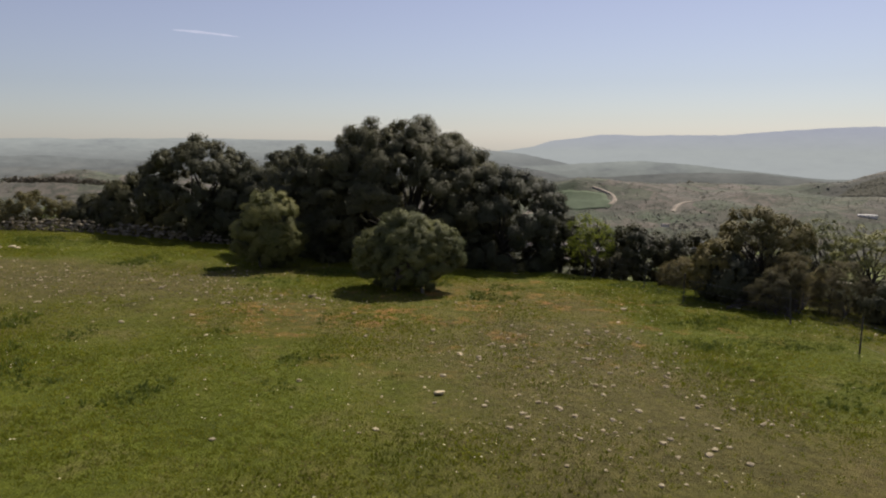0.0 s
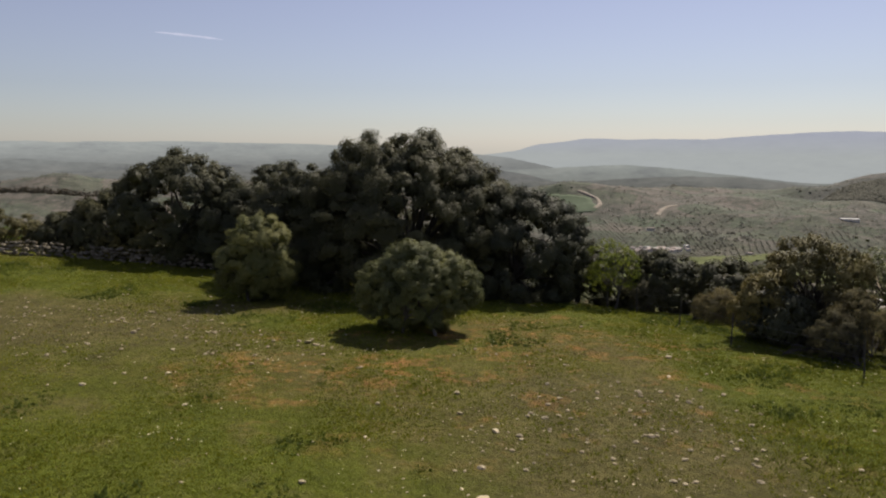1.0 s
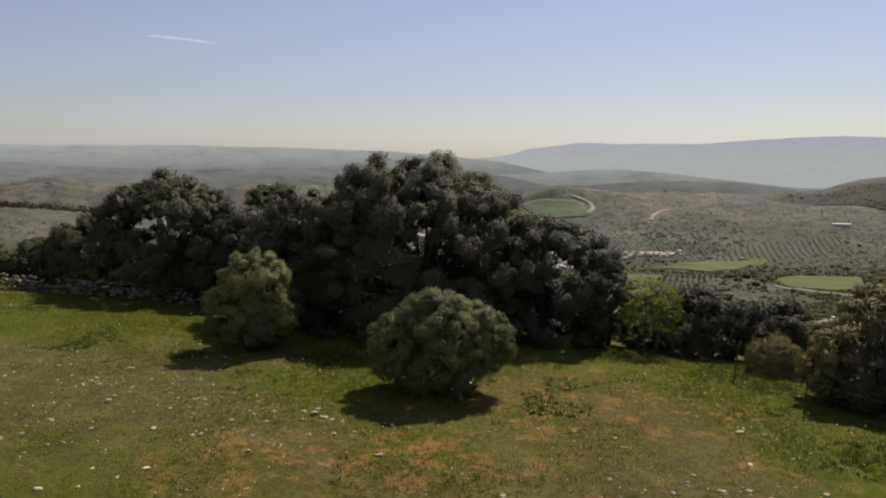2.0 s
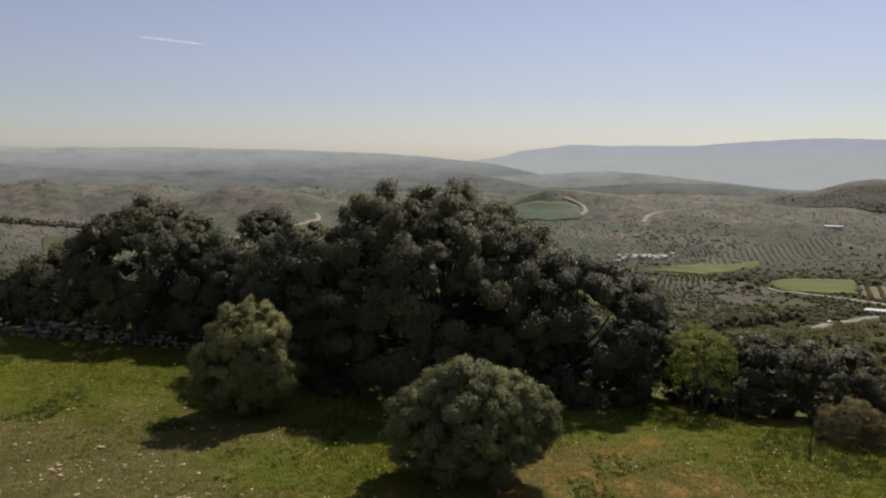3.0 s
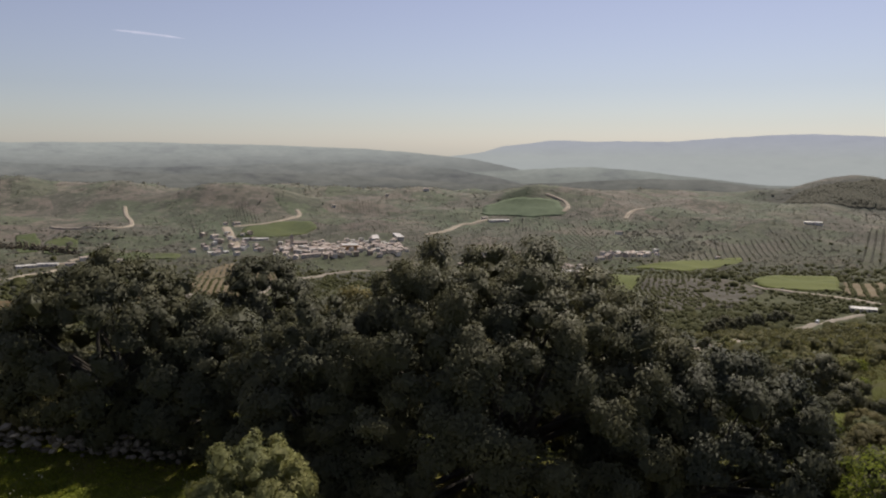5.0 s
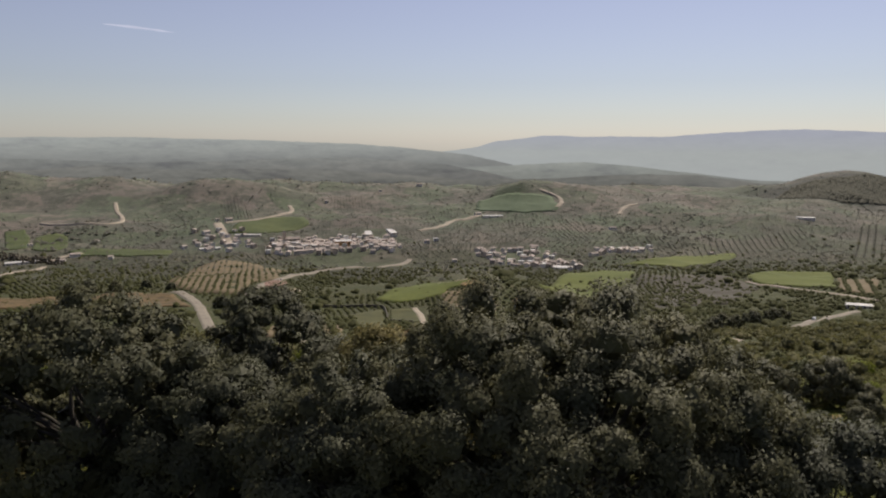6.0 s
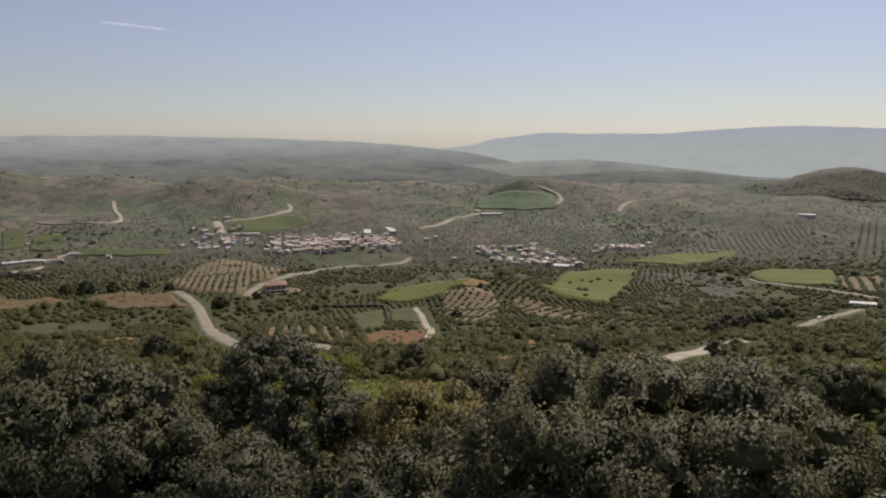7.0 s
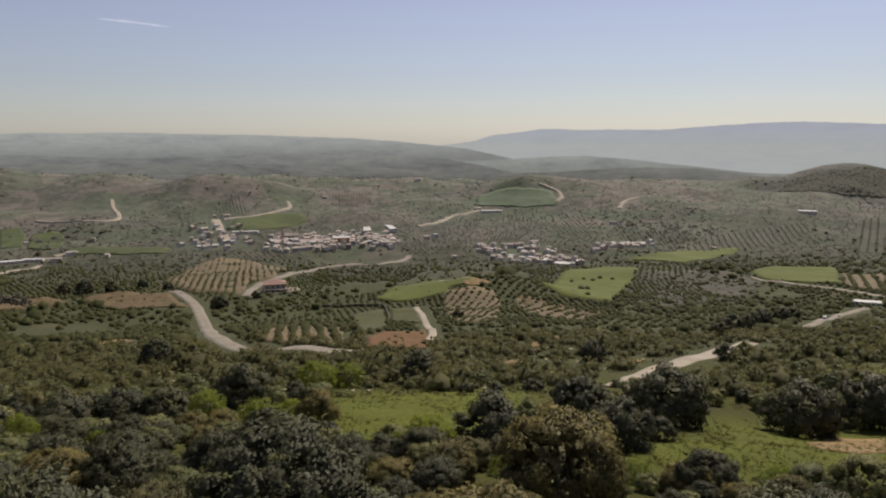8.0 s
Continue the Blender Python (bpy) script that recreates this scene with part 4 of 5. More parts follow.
# orchards planted in clear rows: boundary, bearing of the rows, gap between rows, step along them, crown radius, soil
ROWED = [([(-255, 844), (-275, 1016), (-260, 1114), (-208, 1101), (-139, 992), (-130, 842), (-154, 803), (-145, 725), (-167, 722), (-202, 750)], -10, 7.6, 4.6, 1.7, TAN_SOIL),
         ([(44, 690), (68, 685), (87, 675), (91, 647), (67, 530), (43, 522), (38, 585)], 22, 7, 6.5, 1.7, TAN_SOIL),
         ([(104, 656), (126, 640), (158, 581), (131, 521), (97, 567)], 30, 11, 9, 2.2, TAN_SOIL),
         ([(514, 812), (551, 791), (478, 692), (453, 712)], 31, 12, 5, 2.6, TAN_SOIL),
         ([(-376, 1667), (-327, 1670), (-271, 1514), (-352, 1527)], -14, 7, 5, 1.7, None),
         ([(441, 1144), (580, 1282), (792, 1352), (776, 1289), (575, 1149)], 20, 11, 6, 2.3, None),
         ([(-101, 557), (-44, 563), (-30, 391), (-74, 409)], -7, 7.6, 4.6, 2.35, TAN_SOIL),
         ([(302, 1334), (365, 1496), (390, 1502), (377, 1336), (355, 1295)], 2, 9, 6, 2.0, None),
         ([(902, 1353), (993, 1397), (757, 1070), (734, 1098)], 36, 12, 6, 2.5, None),
         ([(-148, 1763), (-48, 1795), (-31, 1685), (-122, 1665)], -4, 7, 5, 1.7, None),
         ([(1, 777), (47, 943), (5, 989), (-24, 932)], -24, 9, 6, 2.2, None),
         ([(-122, 1054), (-40, 980), (5, 983), (-23, 819), (-84, 816)], -30, 9, 6.5, 2.5, None)]
for shape, bearing, gap, step, crown, soil_mat in ROWED:
    if soil_mat:
        field("tan orchard soil between rows of trees", shape, soil_mat, True)


def rowed_points():
    prng = np.random.default_rng(19)
    out = []
    for shape, bearing, gap, step, crown, soil_mat in ROWED:
        xs, ys = np.array(shape, float).T
        cx, cy, reach = xs.mean(), ys.mean(), max(np.ptp(xs), np.ptp(ys))
        u, v = np.meshgrid(np.arange(-reach, reach, gap), np.arange(-reach, reach, step))
        u, v = u.ravel() + prng.normal(0, 0.4, u.size), v.ravel() + prng.normal(0, 0.5, u.size)
        a = radians(bearing)
        x, y = cx + u * math.cos(a) + v * math.sin(a), cy - u * math.sin(a) + v * math.cos(a)
        ok = in_polygon(x, y, shape) & (prng.random(len(x)) < 0.95)
        out.append(np.stack([x, y, crown * prng.uniform(0.7, 1.2, len(x))], 1)[ok])
    pts = np.concatenate(out)
    return pts[off_roads(pts[:, 0], pts[:, 1])]


VILLAGE = [[(-195, 1170), (-214, 1360), (12, 1360), (17, 1177), (-63, 1165)], [(-338, 1221), (-386, 1402), (-264, 1413), (-213, 1204)],
           [(129, 1140), (138, 1211), (262, 1247), (275, 967), (220, 974)], [(305, 1090), (338, 1169), (462, 1247), (445, 1202)]]


def off_roads(x, y):
    """Which of the points leave the roads and their verges free."""
    ok = np.ones(len(x), bool)
    for line, width in ROAD_LINES:
        for px, py in line[::2]:
            ok &= (x - px) ** 2 + ((y - py) * np.where(y < py, 0.6, 1.0)) ** 2 > (width * 0.5 + 4.0 + 0.004 * py) ** 2
    return ok


def clear_of(x, y):
    """Which of the points lie off the roads, the fields and the village."""
    ok = np.ones(len(x), bool)
    for shape in FIELD_SHAPES + VILLAGE + [r[0] for r in ROWED]:
        ok &= ~in_polygon(x, y, shape)
    return ok & off_roads(x, y)


def orchard_points():
    """Plots over the valley, each with rows at its own angle and spacing, or loose scrub."""
    prng = np.random.default_rng(17)
    seeds = []
    for ring in range(22):
        y = 230 * 1.118 ** ring
        size = max(45, 0.115 * y)
        for x in np.arange(-0.95 * y, 0.98 * y, size * 1.15):
            seeds.append((x + prng.normal(0, size * 0.25), y + prng.normal(0, size * 0.25), size))
    seeds = np.array(seeds)
    out = []
    for i, (sx, sy, size) in enumerate(seeds):
        kind = prng.random()
        if sy < 480 and prng.random() < 0.8:  # wild scrub on the lower slope
            kind = 0.64 + 0.25 * kind
        gap = prng.uniform(6.5, 8.5) * (1 + max(0, sy - 700) / 2600)
        reach = size * 1.3
        g = np.arange(-reach, reach, gap)
        u, v = np.meshgrid(g * prng.uniform(0.72, 0.95), g)
        u, v = u.ravel(), v.ravel()
        loose = 0.07 if kind < 0.62 else 0.6
        u = u + prng.normal(0, gap * loose, len(u))
        v = v + prng.normal(0, gap * loose, len(v))
        a = prng.uniform(-0.9, 0.9)
        x, y = sx + u * math.cos(a) - v * math.sin(a), sy + u * math.sin(a) + v * math.cos(a)
        near = seeds[np.hypot(seeds[:, 0] - sx, seeds[:, 1] - sy) < size * 3.5]
        nearest = near[np.argmin((x[:, None] - near[:, 0]) ** 2 + (y[:, None] - near[:, 1]) ** 2, axis=1)]
        own = (nearest[:, 0] == sx) & (nearest[:, 1] == sy)
        own &= prng.random(len(x)) < (0.96 if kind < 0.62 else 0.75 if kind < 0.9 else 0.12)
        s = prng.uniform(0.8, 1.15) * (prng.uniform(0.7, 1.25, len(x)) if kind < 0.62 else np.exp(prng.normal(-0.12, 0.36, len(x)))) * gap * (0.27 if kind < 0.62 else 0.31)
        out.append(np.stack([x, y, s], 1)[own])
    pts = np.concatenate(out)
    away = np.hypot(pts[:, 0], pts[:, 1])
    pts = pts[(pts[:, 1] > 205) & (away < 2300) & (prng.random(len(pts)) < np.clip(1.25 - (away - 900) / 800, 0.22, 1))]
    return pts[clear_of(pts[:, 0], pts[:, 1])]


def dome():
    """A small six-sided crown for the farthest trees."""
    a = np.arange(6) * math.pi / 3
    v = np.concatenate([np.stack([np.cos(a), np.sin(a), a * 0 - 0.3], 1), [(0, 0, 0.6)]])
    return v, np.array([(i, (i + 1) % 6, 6) for i in range(6)])


def orchard(name, label, pts, level, seed, mat, tufts=0, mass=1.0):
    """Many small crowns in one mesh, each knobbly in its own way, standing on the land."""
    prng = np.random.default_rng(seed)
    v0, f0 = ball(level) if level else dome()
    n, k = len(pts), len(v0)
    lumps = 1 + prng.normal(0, 0.2, (n, k, 1))
    r = pts[:, 2][:, None, None]
    v = v0[None] * lumps * r * mass * np.array((1.0, 1.0, 0.72))
    z = height(pts[:, 0], pts[:, 1])
    base = np.stack([pts[:, 0], pts[:, 1], z + pts[:, 2] * 0.5], 1)
    v = v + base[:, None]
    f = (f0[None] + (np.arange(n) * k)[:, None, None]).reshape(-1, f0.shape[1])
    faces, verts = [f], v.reshape(-1, 3)
    normals = unit(v0[None] + (0, 0, 0.9 if level else 1.4) + prng.normal(0, 0.12, (n, k, 3))).reshape(-1, 3)
    if tufts:
        which = np.repeat(np.arange(n), tufts)
        d = unit(prng.normal(size=(len(which), 3)))
        c = base[which] + d * pts[which, 2][:, None] * np.array((1.05, 1.05, 0.9)) * prng.uniform(0.7, 1.2, (len(which), 1))
        lv, lf = leaf_quads(prng, c, unit(d + prng.normal(size=c.shape) * 0.6), pts[which, 2] * 0.45, 0.7)
        faces.append(lf + len(verts))
        verts = np.concatenate([verts, lv])
        normals = np.concatenate([normals, np.repeat(unit(d + (0, 0, 0.4) + prng.normal(size=d.shape) * 0.25), 4, axis=0)])
    return tagged(mesh_object(name, verts, faces, mat, None, True, normals), label, "orchard", kind="stuff")


lone_trees = np.array([(196, 806, 3), (214, 822, 2.5), (222, 812, 3), (234, 826, 3), (246, 818, 2.5), (190, 745, 3.5), (197, 748, 3.5), (180, 690, 2.5)])
lrng = np.random.default_rng(63)
lone_trees = np.concatenate([lone_trees] + [np.stack([lrng.uniform(x0, x1, n), lrng.uniform(y0, y1, n), lrng.uniform(0.7, 1.7, n)], 1) for x0, x1, y0, y1, n in ((-290, -190, 690, 780, 60), (-395, -315, 695, 755, 45), (-18, 12, 390, 480, 12), (-15, 50, 690, 770, 14))])
pts = np.concatenate([orchard_points(), rowed_points(), lone_trees])
# ragged border between the nearer leaves and the haze-paled far ones
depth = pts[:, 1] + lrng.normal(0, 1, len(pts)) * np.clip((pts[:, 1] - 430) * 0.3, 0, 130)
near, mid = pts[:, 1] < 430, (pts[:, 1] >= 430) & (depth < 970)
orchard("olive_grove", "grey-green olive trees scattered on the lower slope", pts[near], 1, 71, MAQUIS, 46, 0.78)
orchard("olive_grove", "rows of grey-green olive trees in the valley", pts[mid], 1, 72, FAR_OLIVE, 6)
orchard("olive_grove", "far rows of olive trees on the hills", pts[~near & ~mid], 0, 73, HAZED_LEAVES)


def hill_woods():
    """Dark scrub woods over a hilltop across the valley."""
    prng = np.random.default_rng(29)
    out = []
    for x, y, wide, deep, count in ((1195, 1800, 200, 110, 3200), (1330, 1830, 130, 90, 1500)):
        a, r = prng.uniform(0, 2 * math.pi, count), np.sqrt(prng.random(count))
        out.append(np.stack([x + wide * r * np.cos(a), y + deep * r * np.sin(a), prng.uniform(4.0, 6.5, count)], 1))
    return np.concatenate(out)


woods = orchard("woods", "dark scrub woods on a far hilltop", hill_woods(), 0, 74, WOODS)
tagged(woods, category="woods")

# ---- the village ----
def box(bm, x0, x1, y0, y1, z0, z1):
    m = Matrix.LocRotScale(((x0 + x1) / 2, (y0 + y1) / 2, (z0 + z1) / 2), None, (x1 - x0, y1 - y0, z1 - z0))
    return bmesh.ops.create_cube(bm, size=1.0, matrix=m)


def gable(bm, w, d, z, rise, over=0.4):
    """A pitched roof with some thickness and eaves, its ridge along x."""
    t = 0.25
    for s in (-1, 1):
        a = [(-w / 2 - over, s * (d / 2 + over), z - 0.1), (w / 2 + over, s * (d / 2 + over), z - 0.1), (w / 2 + over, 0, z + rise), (-w / 2 - over, 0, z + rise)]
        low = [bm.verts.new(p) for p in a]
        high = [bm.verts.new((p[0], p[1], p[2] + t)) for p in a]
        bm.faces.new(low)
        bm.faces.new(high)
        for i in range(4):
            bm.faces.new((low[i], low[(i + 1) % 4], high[(i + 1) % 4], high[i]))
    bmesh.ops.recalc_face_normals(bm, faces=bm.faces)


def house(label, w, d, h, wall_mat, roof_mat, rise=1.6, floors=2, bays=3, name="house", group="houses of the village"):
    root = tagged(new(name), label, "house", group)
    bm = bmesh.new()
    box(bm, -w / 2, w / 2, -d / 2, d / 2, -4, h)
    if rise:
        for s in (-1, 1):
            bm.faces.new([bm.verts.new(p) for p in ((s * w / 2, -d / 2, h), (s * w / 2, d / 2, h), (s * w / 2, 0, h + rise))])
    part("wall", bm, wall_mat, root)
    bm = bmesh.new()
    if rise:
        gable(bm, w, d, h, rise)
    else:
        box(bm, -w / 2 - 0.2, w / 2 + 0.2, -d / 2 - 0.2, d / 2 + 0.2, h + 0.004, h + 0.35)
    part("roof", bm, roof_mat, root)
    bm = bmesh.new()
    box(bm, -0.6, 0.6, -0.05, 0.05, -1.1, 1.1)
    first = part("window", bm, DARK_PANE, root)
    first.location = (-w / 2 + w / (bays * 2), -d / 2, h - 1.7)
    for k in range(1, bays * floors):
        ob = new("window", first.data)
        ob.parent, ob.location = root, (-w / 2 + w * (k % bays * 2 + 1) / (bays * 2), -d / 2, h - 1.7 - 3.0 * (k // bays))
    return root


def settle(ob, x, y, turn):
    ob.matrix_basis = pose(x, y, float(height(x, y)), 0, 0, turn)


KINDS = [house("white village house under a clay tile roof", 9, 7.5, 5.6, WHITEWASH, TILES), house("long white village house with a tiled roof", 14, 8, 4.8, WHITEWASH, TILES, 1.7, 1, 4),
         house("cream village house with a tiled roof", 8, 8, 6.2, CREAM, TILES, 1.8), house("flat-roofed white village house", 8, 8, 5.8, WHITEWASH, SHEET, 0, 2, 2),
         house("small white house with a shallow tiled roof", 7, 6, 4.0, WHITEWASH, TILES, 1.2, 1, 2)]
hrng = np.random.default_rng(8)
taken, spent = [], set()
for shape, count, turn in zip(VILLAGE, (160, 28, 70, 22), (6, 60, -22, 28)):
    xs, ys = [p[0] for p in shape], [p[1] for p in shape]
    done = tries = 0
    while done < count and tries < 6000:
        tries += 1
        x, y = hrng.uniform(min(xs), max(xs)), hrng.uniform(min(ys), max(ys))
        gap = 9.0 if count > 60 else 13
        if not in_polygon(x, y, shape) or any((x - a) ** 2 + (y - b) ** 2 < gap * gap for a, b in taken):
            continue
        taken.append((x, y))
        k = int(hrng.choice(5, p=(0.30, 0.18, 0.2, 0.13, 0.19)))
        ob = KINDS[k] if k not in spent else copy_thing(KINDS[k], Matrix())
        spent.add(k)
        settle(ob, x, y, turn + hrng.normal(0, 9) + 90 * int(hrng.integers(2)))
        done += 1

lone = [(196, 1606, 1, 10), (80, 1905, 1, 0), (-144, 1706, 4, 20), (-493, 1132, 1, 15), (-491, 1178, 1, 35), (-431, 1162, 4, 0), (530, 1168, 4, 0),
        (-325, 1509, 1, 30), (-351, 1522, 4, 30), (-21, 1854, 4, 0), (443, 1422, 1, 0), (64, 1282, 0, 10), (82, 1314, 3, 20), (98, 1124, 4, 0), (-515, 1329, 4, 0), (-610, 1289, 4, 60)]
for x, y, k, turn in lone:
    settle(copy_thing(KINDS[k], Matrix()), x, y, turn)


def barn(x, y, w, d, turn, h=3.2, label="long low farm shed with a pale sheet roof"):
    settle(house(label, w, d, h, WHITEWASH, SHEET, 0.9, 1, 5, "farm_shed", "farm sheds"), x, y, turn)


for row in ((225, 1589, 46, 14, 8), (852, 1436, 34, 16, -20), (-529, 1140, 30, 12, 4), (-41, 1378, 12, 60, 4), (2, 1389, 12, 64, 10), (-300, 1240, 34, 14, 25), (-262, 1372, 46, 11, 5), (394, 600, 20, 9, -25), (232, 985, 30, 16, -20), (-555, 1130, 30, 14, 30)):
    barn(*row)

big = house("ochre two-storey building with a sheet roof", 26, 16, 9, OCHRE, SHEET, 2.0, 2, 5, "public_building")
settle(big, -80, 1235, 6)


def church(x, y):
    root = house("village church nave with a tiled roof and a square tower", 26, 12, 9, CREAM, TILES, 3.0, 1, 4, "church", "")
    bm = bmesh.new()
    box(bm, -17, -11, -3, 3, -4, 19)
    box(bm, -17.4, -10.6, -3.4, 3.4, 19, 19.6)
    tower = part("tower", bm, CREAM, root)
    bm = bmesh.new()
    bmesh.ops.create_cone(bm, cap_ends=True, segments=4, radius1=4.4, radius2=0.2, depth=4.5, matrix=Matrix.Translation((-14, 0, 21.85)) @ Matrix.Rotation(radians(45), 4, "Z"))
    part("spire", bm, TILES, tower)
    settle(root, x, y, 10)


church(-173, 1311)


def farmhouse(x, y, turn):
    """A square two-storey house with a hipped roof, a porch and a chimney, alone beside the road."""
    root = tagged(new("farmhouse"), "pinkish two-storey farmhouse with a hipped tile roof beside the road", "house")
    bm = bmesh.new()
    box(bm, -8, 8, -7, 7, -3, 6.6)
    part("wall", bm, CREAM, root)
    bm = bmesh.new()
    rim = [bm.verts.new((x0, y0, 6.5)) for x0, y0 in ((-8.7, -7.7), (8.7, -7.7), (8.7, 7.7), (-8.7, 7.7))]
    eave = [bm.verts.new((v.co.x, v.co.y, 6.85)) for v in rim]
    crest = [bm.verts.new((-2, 0, 9.6)), bm.verts.new((2, 0, 9.6))]
    bm.faces.new(rim)
    for i in range(4):
        bm.faces.new((rim[i], rim[(i + 1) % 4], eave[(i + 1) % 4], eave[i]))
    bm.faces.new((eave[0], eave[1], crest[1], crest[0]))
    bm.faces.new((eave[2], eave[3], crest[0], crest[1]))
    bm.faces.new((eave[1], eave[2], crest[1]))
    bm.faces.new((eave[3], eave[0], crest[0]))
    bmesh.ops.recalc_face_normals(bm, faces=bm.faces)
    roof = part("roof", bm, ROOF_PINK, root)
    bm = bmesh.new()
    box(bm, 3.4, 4.4, 1.5, 2.5, 7.5, 10.6)
    part("chimney", bm, WHITEWASH, roof)
    bm = bmesh.new()
    box(bm, -9.5, 9.5, -11, -7, 2.9, 3.3)
    porch = part("porch", bm, TILES, root)
    for k in range(5):
        bm = bmesh.new()
        box(bm, -9.2 + 4.5 * k, -8.8 + 4.5 * k, -10.9, -10.5, -3, 2.9)
        part("post", bm, WHITEWASH, porch)
    for k in range(8):
        bm = bmesh.new()
        box(bm, -0.6, 0.6, -0.06, 0.06, -0.75, 0.75)
        part("window", bm, DARK_PANE, root).location = (-6 + 4 * (k % 4), -7.02, 5.0 - 3.2 * (k // 4))
    settle(root, x, y, turn)
    root.scale = (1.25, 1.25, 1.25)


farmhouse(-118, 748, 12)
field("pale yard round the farmhouse", [(-136, 738), (-126, 772), (-98, 766), (-92, 742), (-112, 728)], VERGE)


def paddock_wall(points, tall):
    """A dark stone retaining wall round the walled paddock."""
    line = fine_line(points, 3.0)
    d = unit(np.gradient(line, axis=0))
    side = np.stack([d[:, 1], -d[:, 0]], 1)
    rings = []
    z = height(line[:, 0], line[:, 1])
    for off, level in ((-0.6, -1), (-0.6, tall), (0.6, tall), (0.6, -1)):
        c = line + side * off
        rings.append(np.stack([c[:, 0], c[:, 1], z + level + (0.25 * value_noise(line[:, 0], line[:, 1], 9) if level > 0 else 0)], 1))
    n = len(line)
    q = [(s * n + j, s * n + j + 1, (s + 1) * n + j + 1, (s + 1) * n + j) for s in range(3) for j in range(n - 1)]
    caps = [(0, n, 2 * n, 3 * n), (n - 1, 2 * n - 1, 3 * n - 1, 4 * n - 1)]
    tagged(mesh_object("retaining_wall", np.concatenate(rings), np.array(q + caps), DARK_STONE), "dark stone retaining wall round a paddock", "wall")


paddock_wall([(-85, 649), (-51, 668), (-13, 657), (-8, 634), (-6, 545), (11, 539)], 2.6)


def van(x, y, turn):
    root = tagged(new("van"), "small white van on the country road", "van")
    bm = bmesh.new()
    box(bm, -2.4, 2.4, -0.95, 0.95, 0.45, 1.2)
    box(bm, -2.35, 1.3, -0.9, 0.9, 1.2, 2.15)
    bmesh.ops.bevel(bm, geom=list(bm.edges), offset=0.12, segments=2, affect="EDGES")
    body = part("body", bm, PAINT, root)
    bm = bmesh.new()
    box(bm, 1.3, 1.5, -0.8, 0.8, 1.2, 1.95)
    part("windscreen", bm, DARK_PANE, body)
    for k in range(4):
        bm = bmesh.new()
        bmesh.ops.create_cone(bm, cap_ends=True, segments=16, radius1=0.36, radius2=0.36, depth=0.24, matrix=Matrix.Rotation(radians(90), 4, "X"))
        part("wheel", bm, RUBBER, root).location = (-1.5 + 3 * (k % 2), -0.9 + 1.8 * (k // 2), 0.36)
    settle(root, x, y, turn)
    root.location.z += 0.62


van(282, 485, 48)


# ---- the dry stone wall ----
def rock_mesh(rng, flat=0.7, cut=0.0, level=1):
    """A faceted stone about one metre across, base at its lower third."""
    v, f = ball(level)
    v = v * (1 + rng.normal(0, 0.13, (len(v), 1)))
    for _ in range(3):
        d = unit(rng.normal(size=3))
        k = v @ d
        v = v - np.outer(np.maximum(k - rng.uniform(0.55, 0.8), 0), d)
    v = v * 0.5 * np.array((1.0, rng.uniform(0.65, 0.95), flat * rng.uniform(0.7, 1.1)))
    me = bpy.data.meshes.new("stone")
    me.from_pydata(v.tolist(), [], f.tolist())
    return me


srng = np.random.default_rng(33)
WALL_MESHES = [rock_mesh(srng, 0.75) for _ in range(7)]
for me in WALL_MESHES:
    me.materials.append(WALL_STONE)
stone_wall = tagged(new("dry_stone_wall"), "tumbled grey dry stone wall along the pasture edge", "wall")
stone_wall.location = (-27, 54.6, float(height(-27, 54.6)))
ends = np.array([(-39.5, 54.2), (-27.5, 54.6), (-15.5, 54.0)])
count = 0
for course in range(4):
    x = -39.5 + 0.15 * course
    while x < -15.5 and count < 300:
        size = srng.uniform(0.24, 0.48)
        y = float(np.interp(x, ends[:, 0], ends[:, 1])) + srng.normal(0, 0.16) * (1.3 - course * 0.3)
        tall = 0.7 + 0.25 * math.sin(x * 0.8) + 0.2 * math.sin(x * 2.1 + 1)
        z = float(height(x, y)) + 0.10 + course * 0.25 + srng.normal(0, 0.04)
        if course * 0.24 < tall or srng.random() < 0.25:
            ob = new("stone", WALL_MESHES[int(srng.integers(7))])
            ob.parent = stone_wall
            ob.matrix_basis = Matrix.LocRotScale(Vector((x, y, z)) - stone_wall.location, Euler(srng.uniform(-0.5, 0.5, 2).tolist() + [srng.uniform(0, 6.3)]), (size * 1.15, size * 1.1, size))
            count += 1
        x += size * 0.8
core = []
for k in range(1100):
    x = srng.uniform(-39.5, -15.5)
    y = float(np.interp(x, ends[:, 0], ends[:, 1])) + srng.normal(0, 0.34)
    v, f = ball(1)
    v = v * (1 + srng.normal(0, 0.16, (len(v), 1))) * srng.uniform(0.07, 0.17) + (x, y, float(height(x, y)) + srng.uniform(0.02, 0.95) * max(0.15, 1 - abs(srng.normal(0, 0.4))))
    core.append((v, f))
v, f = join(core)
tagged(mesh_object("rubble", v, f, WALL_STONE, stone_wall), kind="stuff")


# ---- stones lying in the pasture ----
STONES = [rock_mesh(srng, 0.42) for _ in range(6)]
for me in STONES:
    me.materials.append(LIMESTONE)


def lay_stone(x, y, size, label="pale limestone lying in the grass"):
    ob = tagged(new("stone", STONES[int(srng.integers(6))]), label, "stone", "stones in the pasture")
    ob.matrix_basis = Matrix.LocRotScale((x, y, float(height(x, y)) + size * 0.12), Euler((srng.normal(0, 0.15), srng.normal(0, 0.15), srng.uniform(0, 6.3))), (size,) * 3)


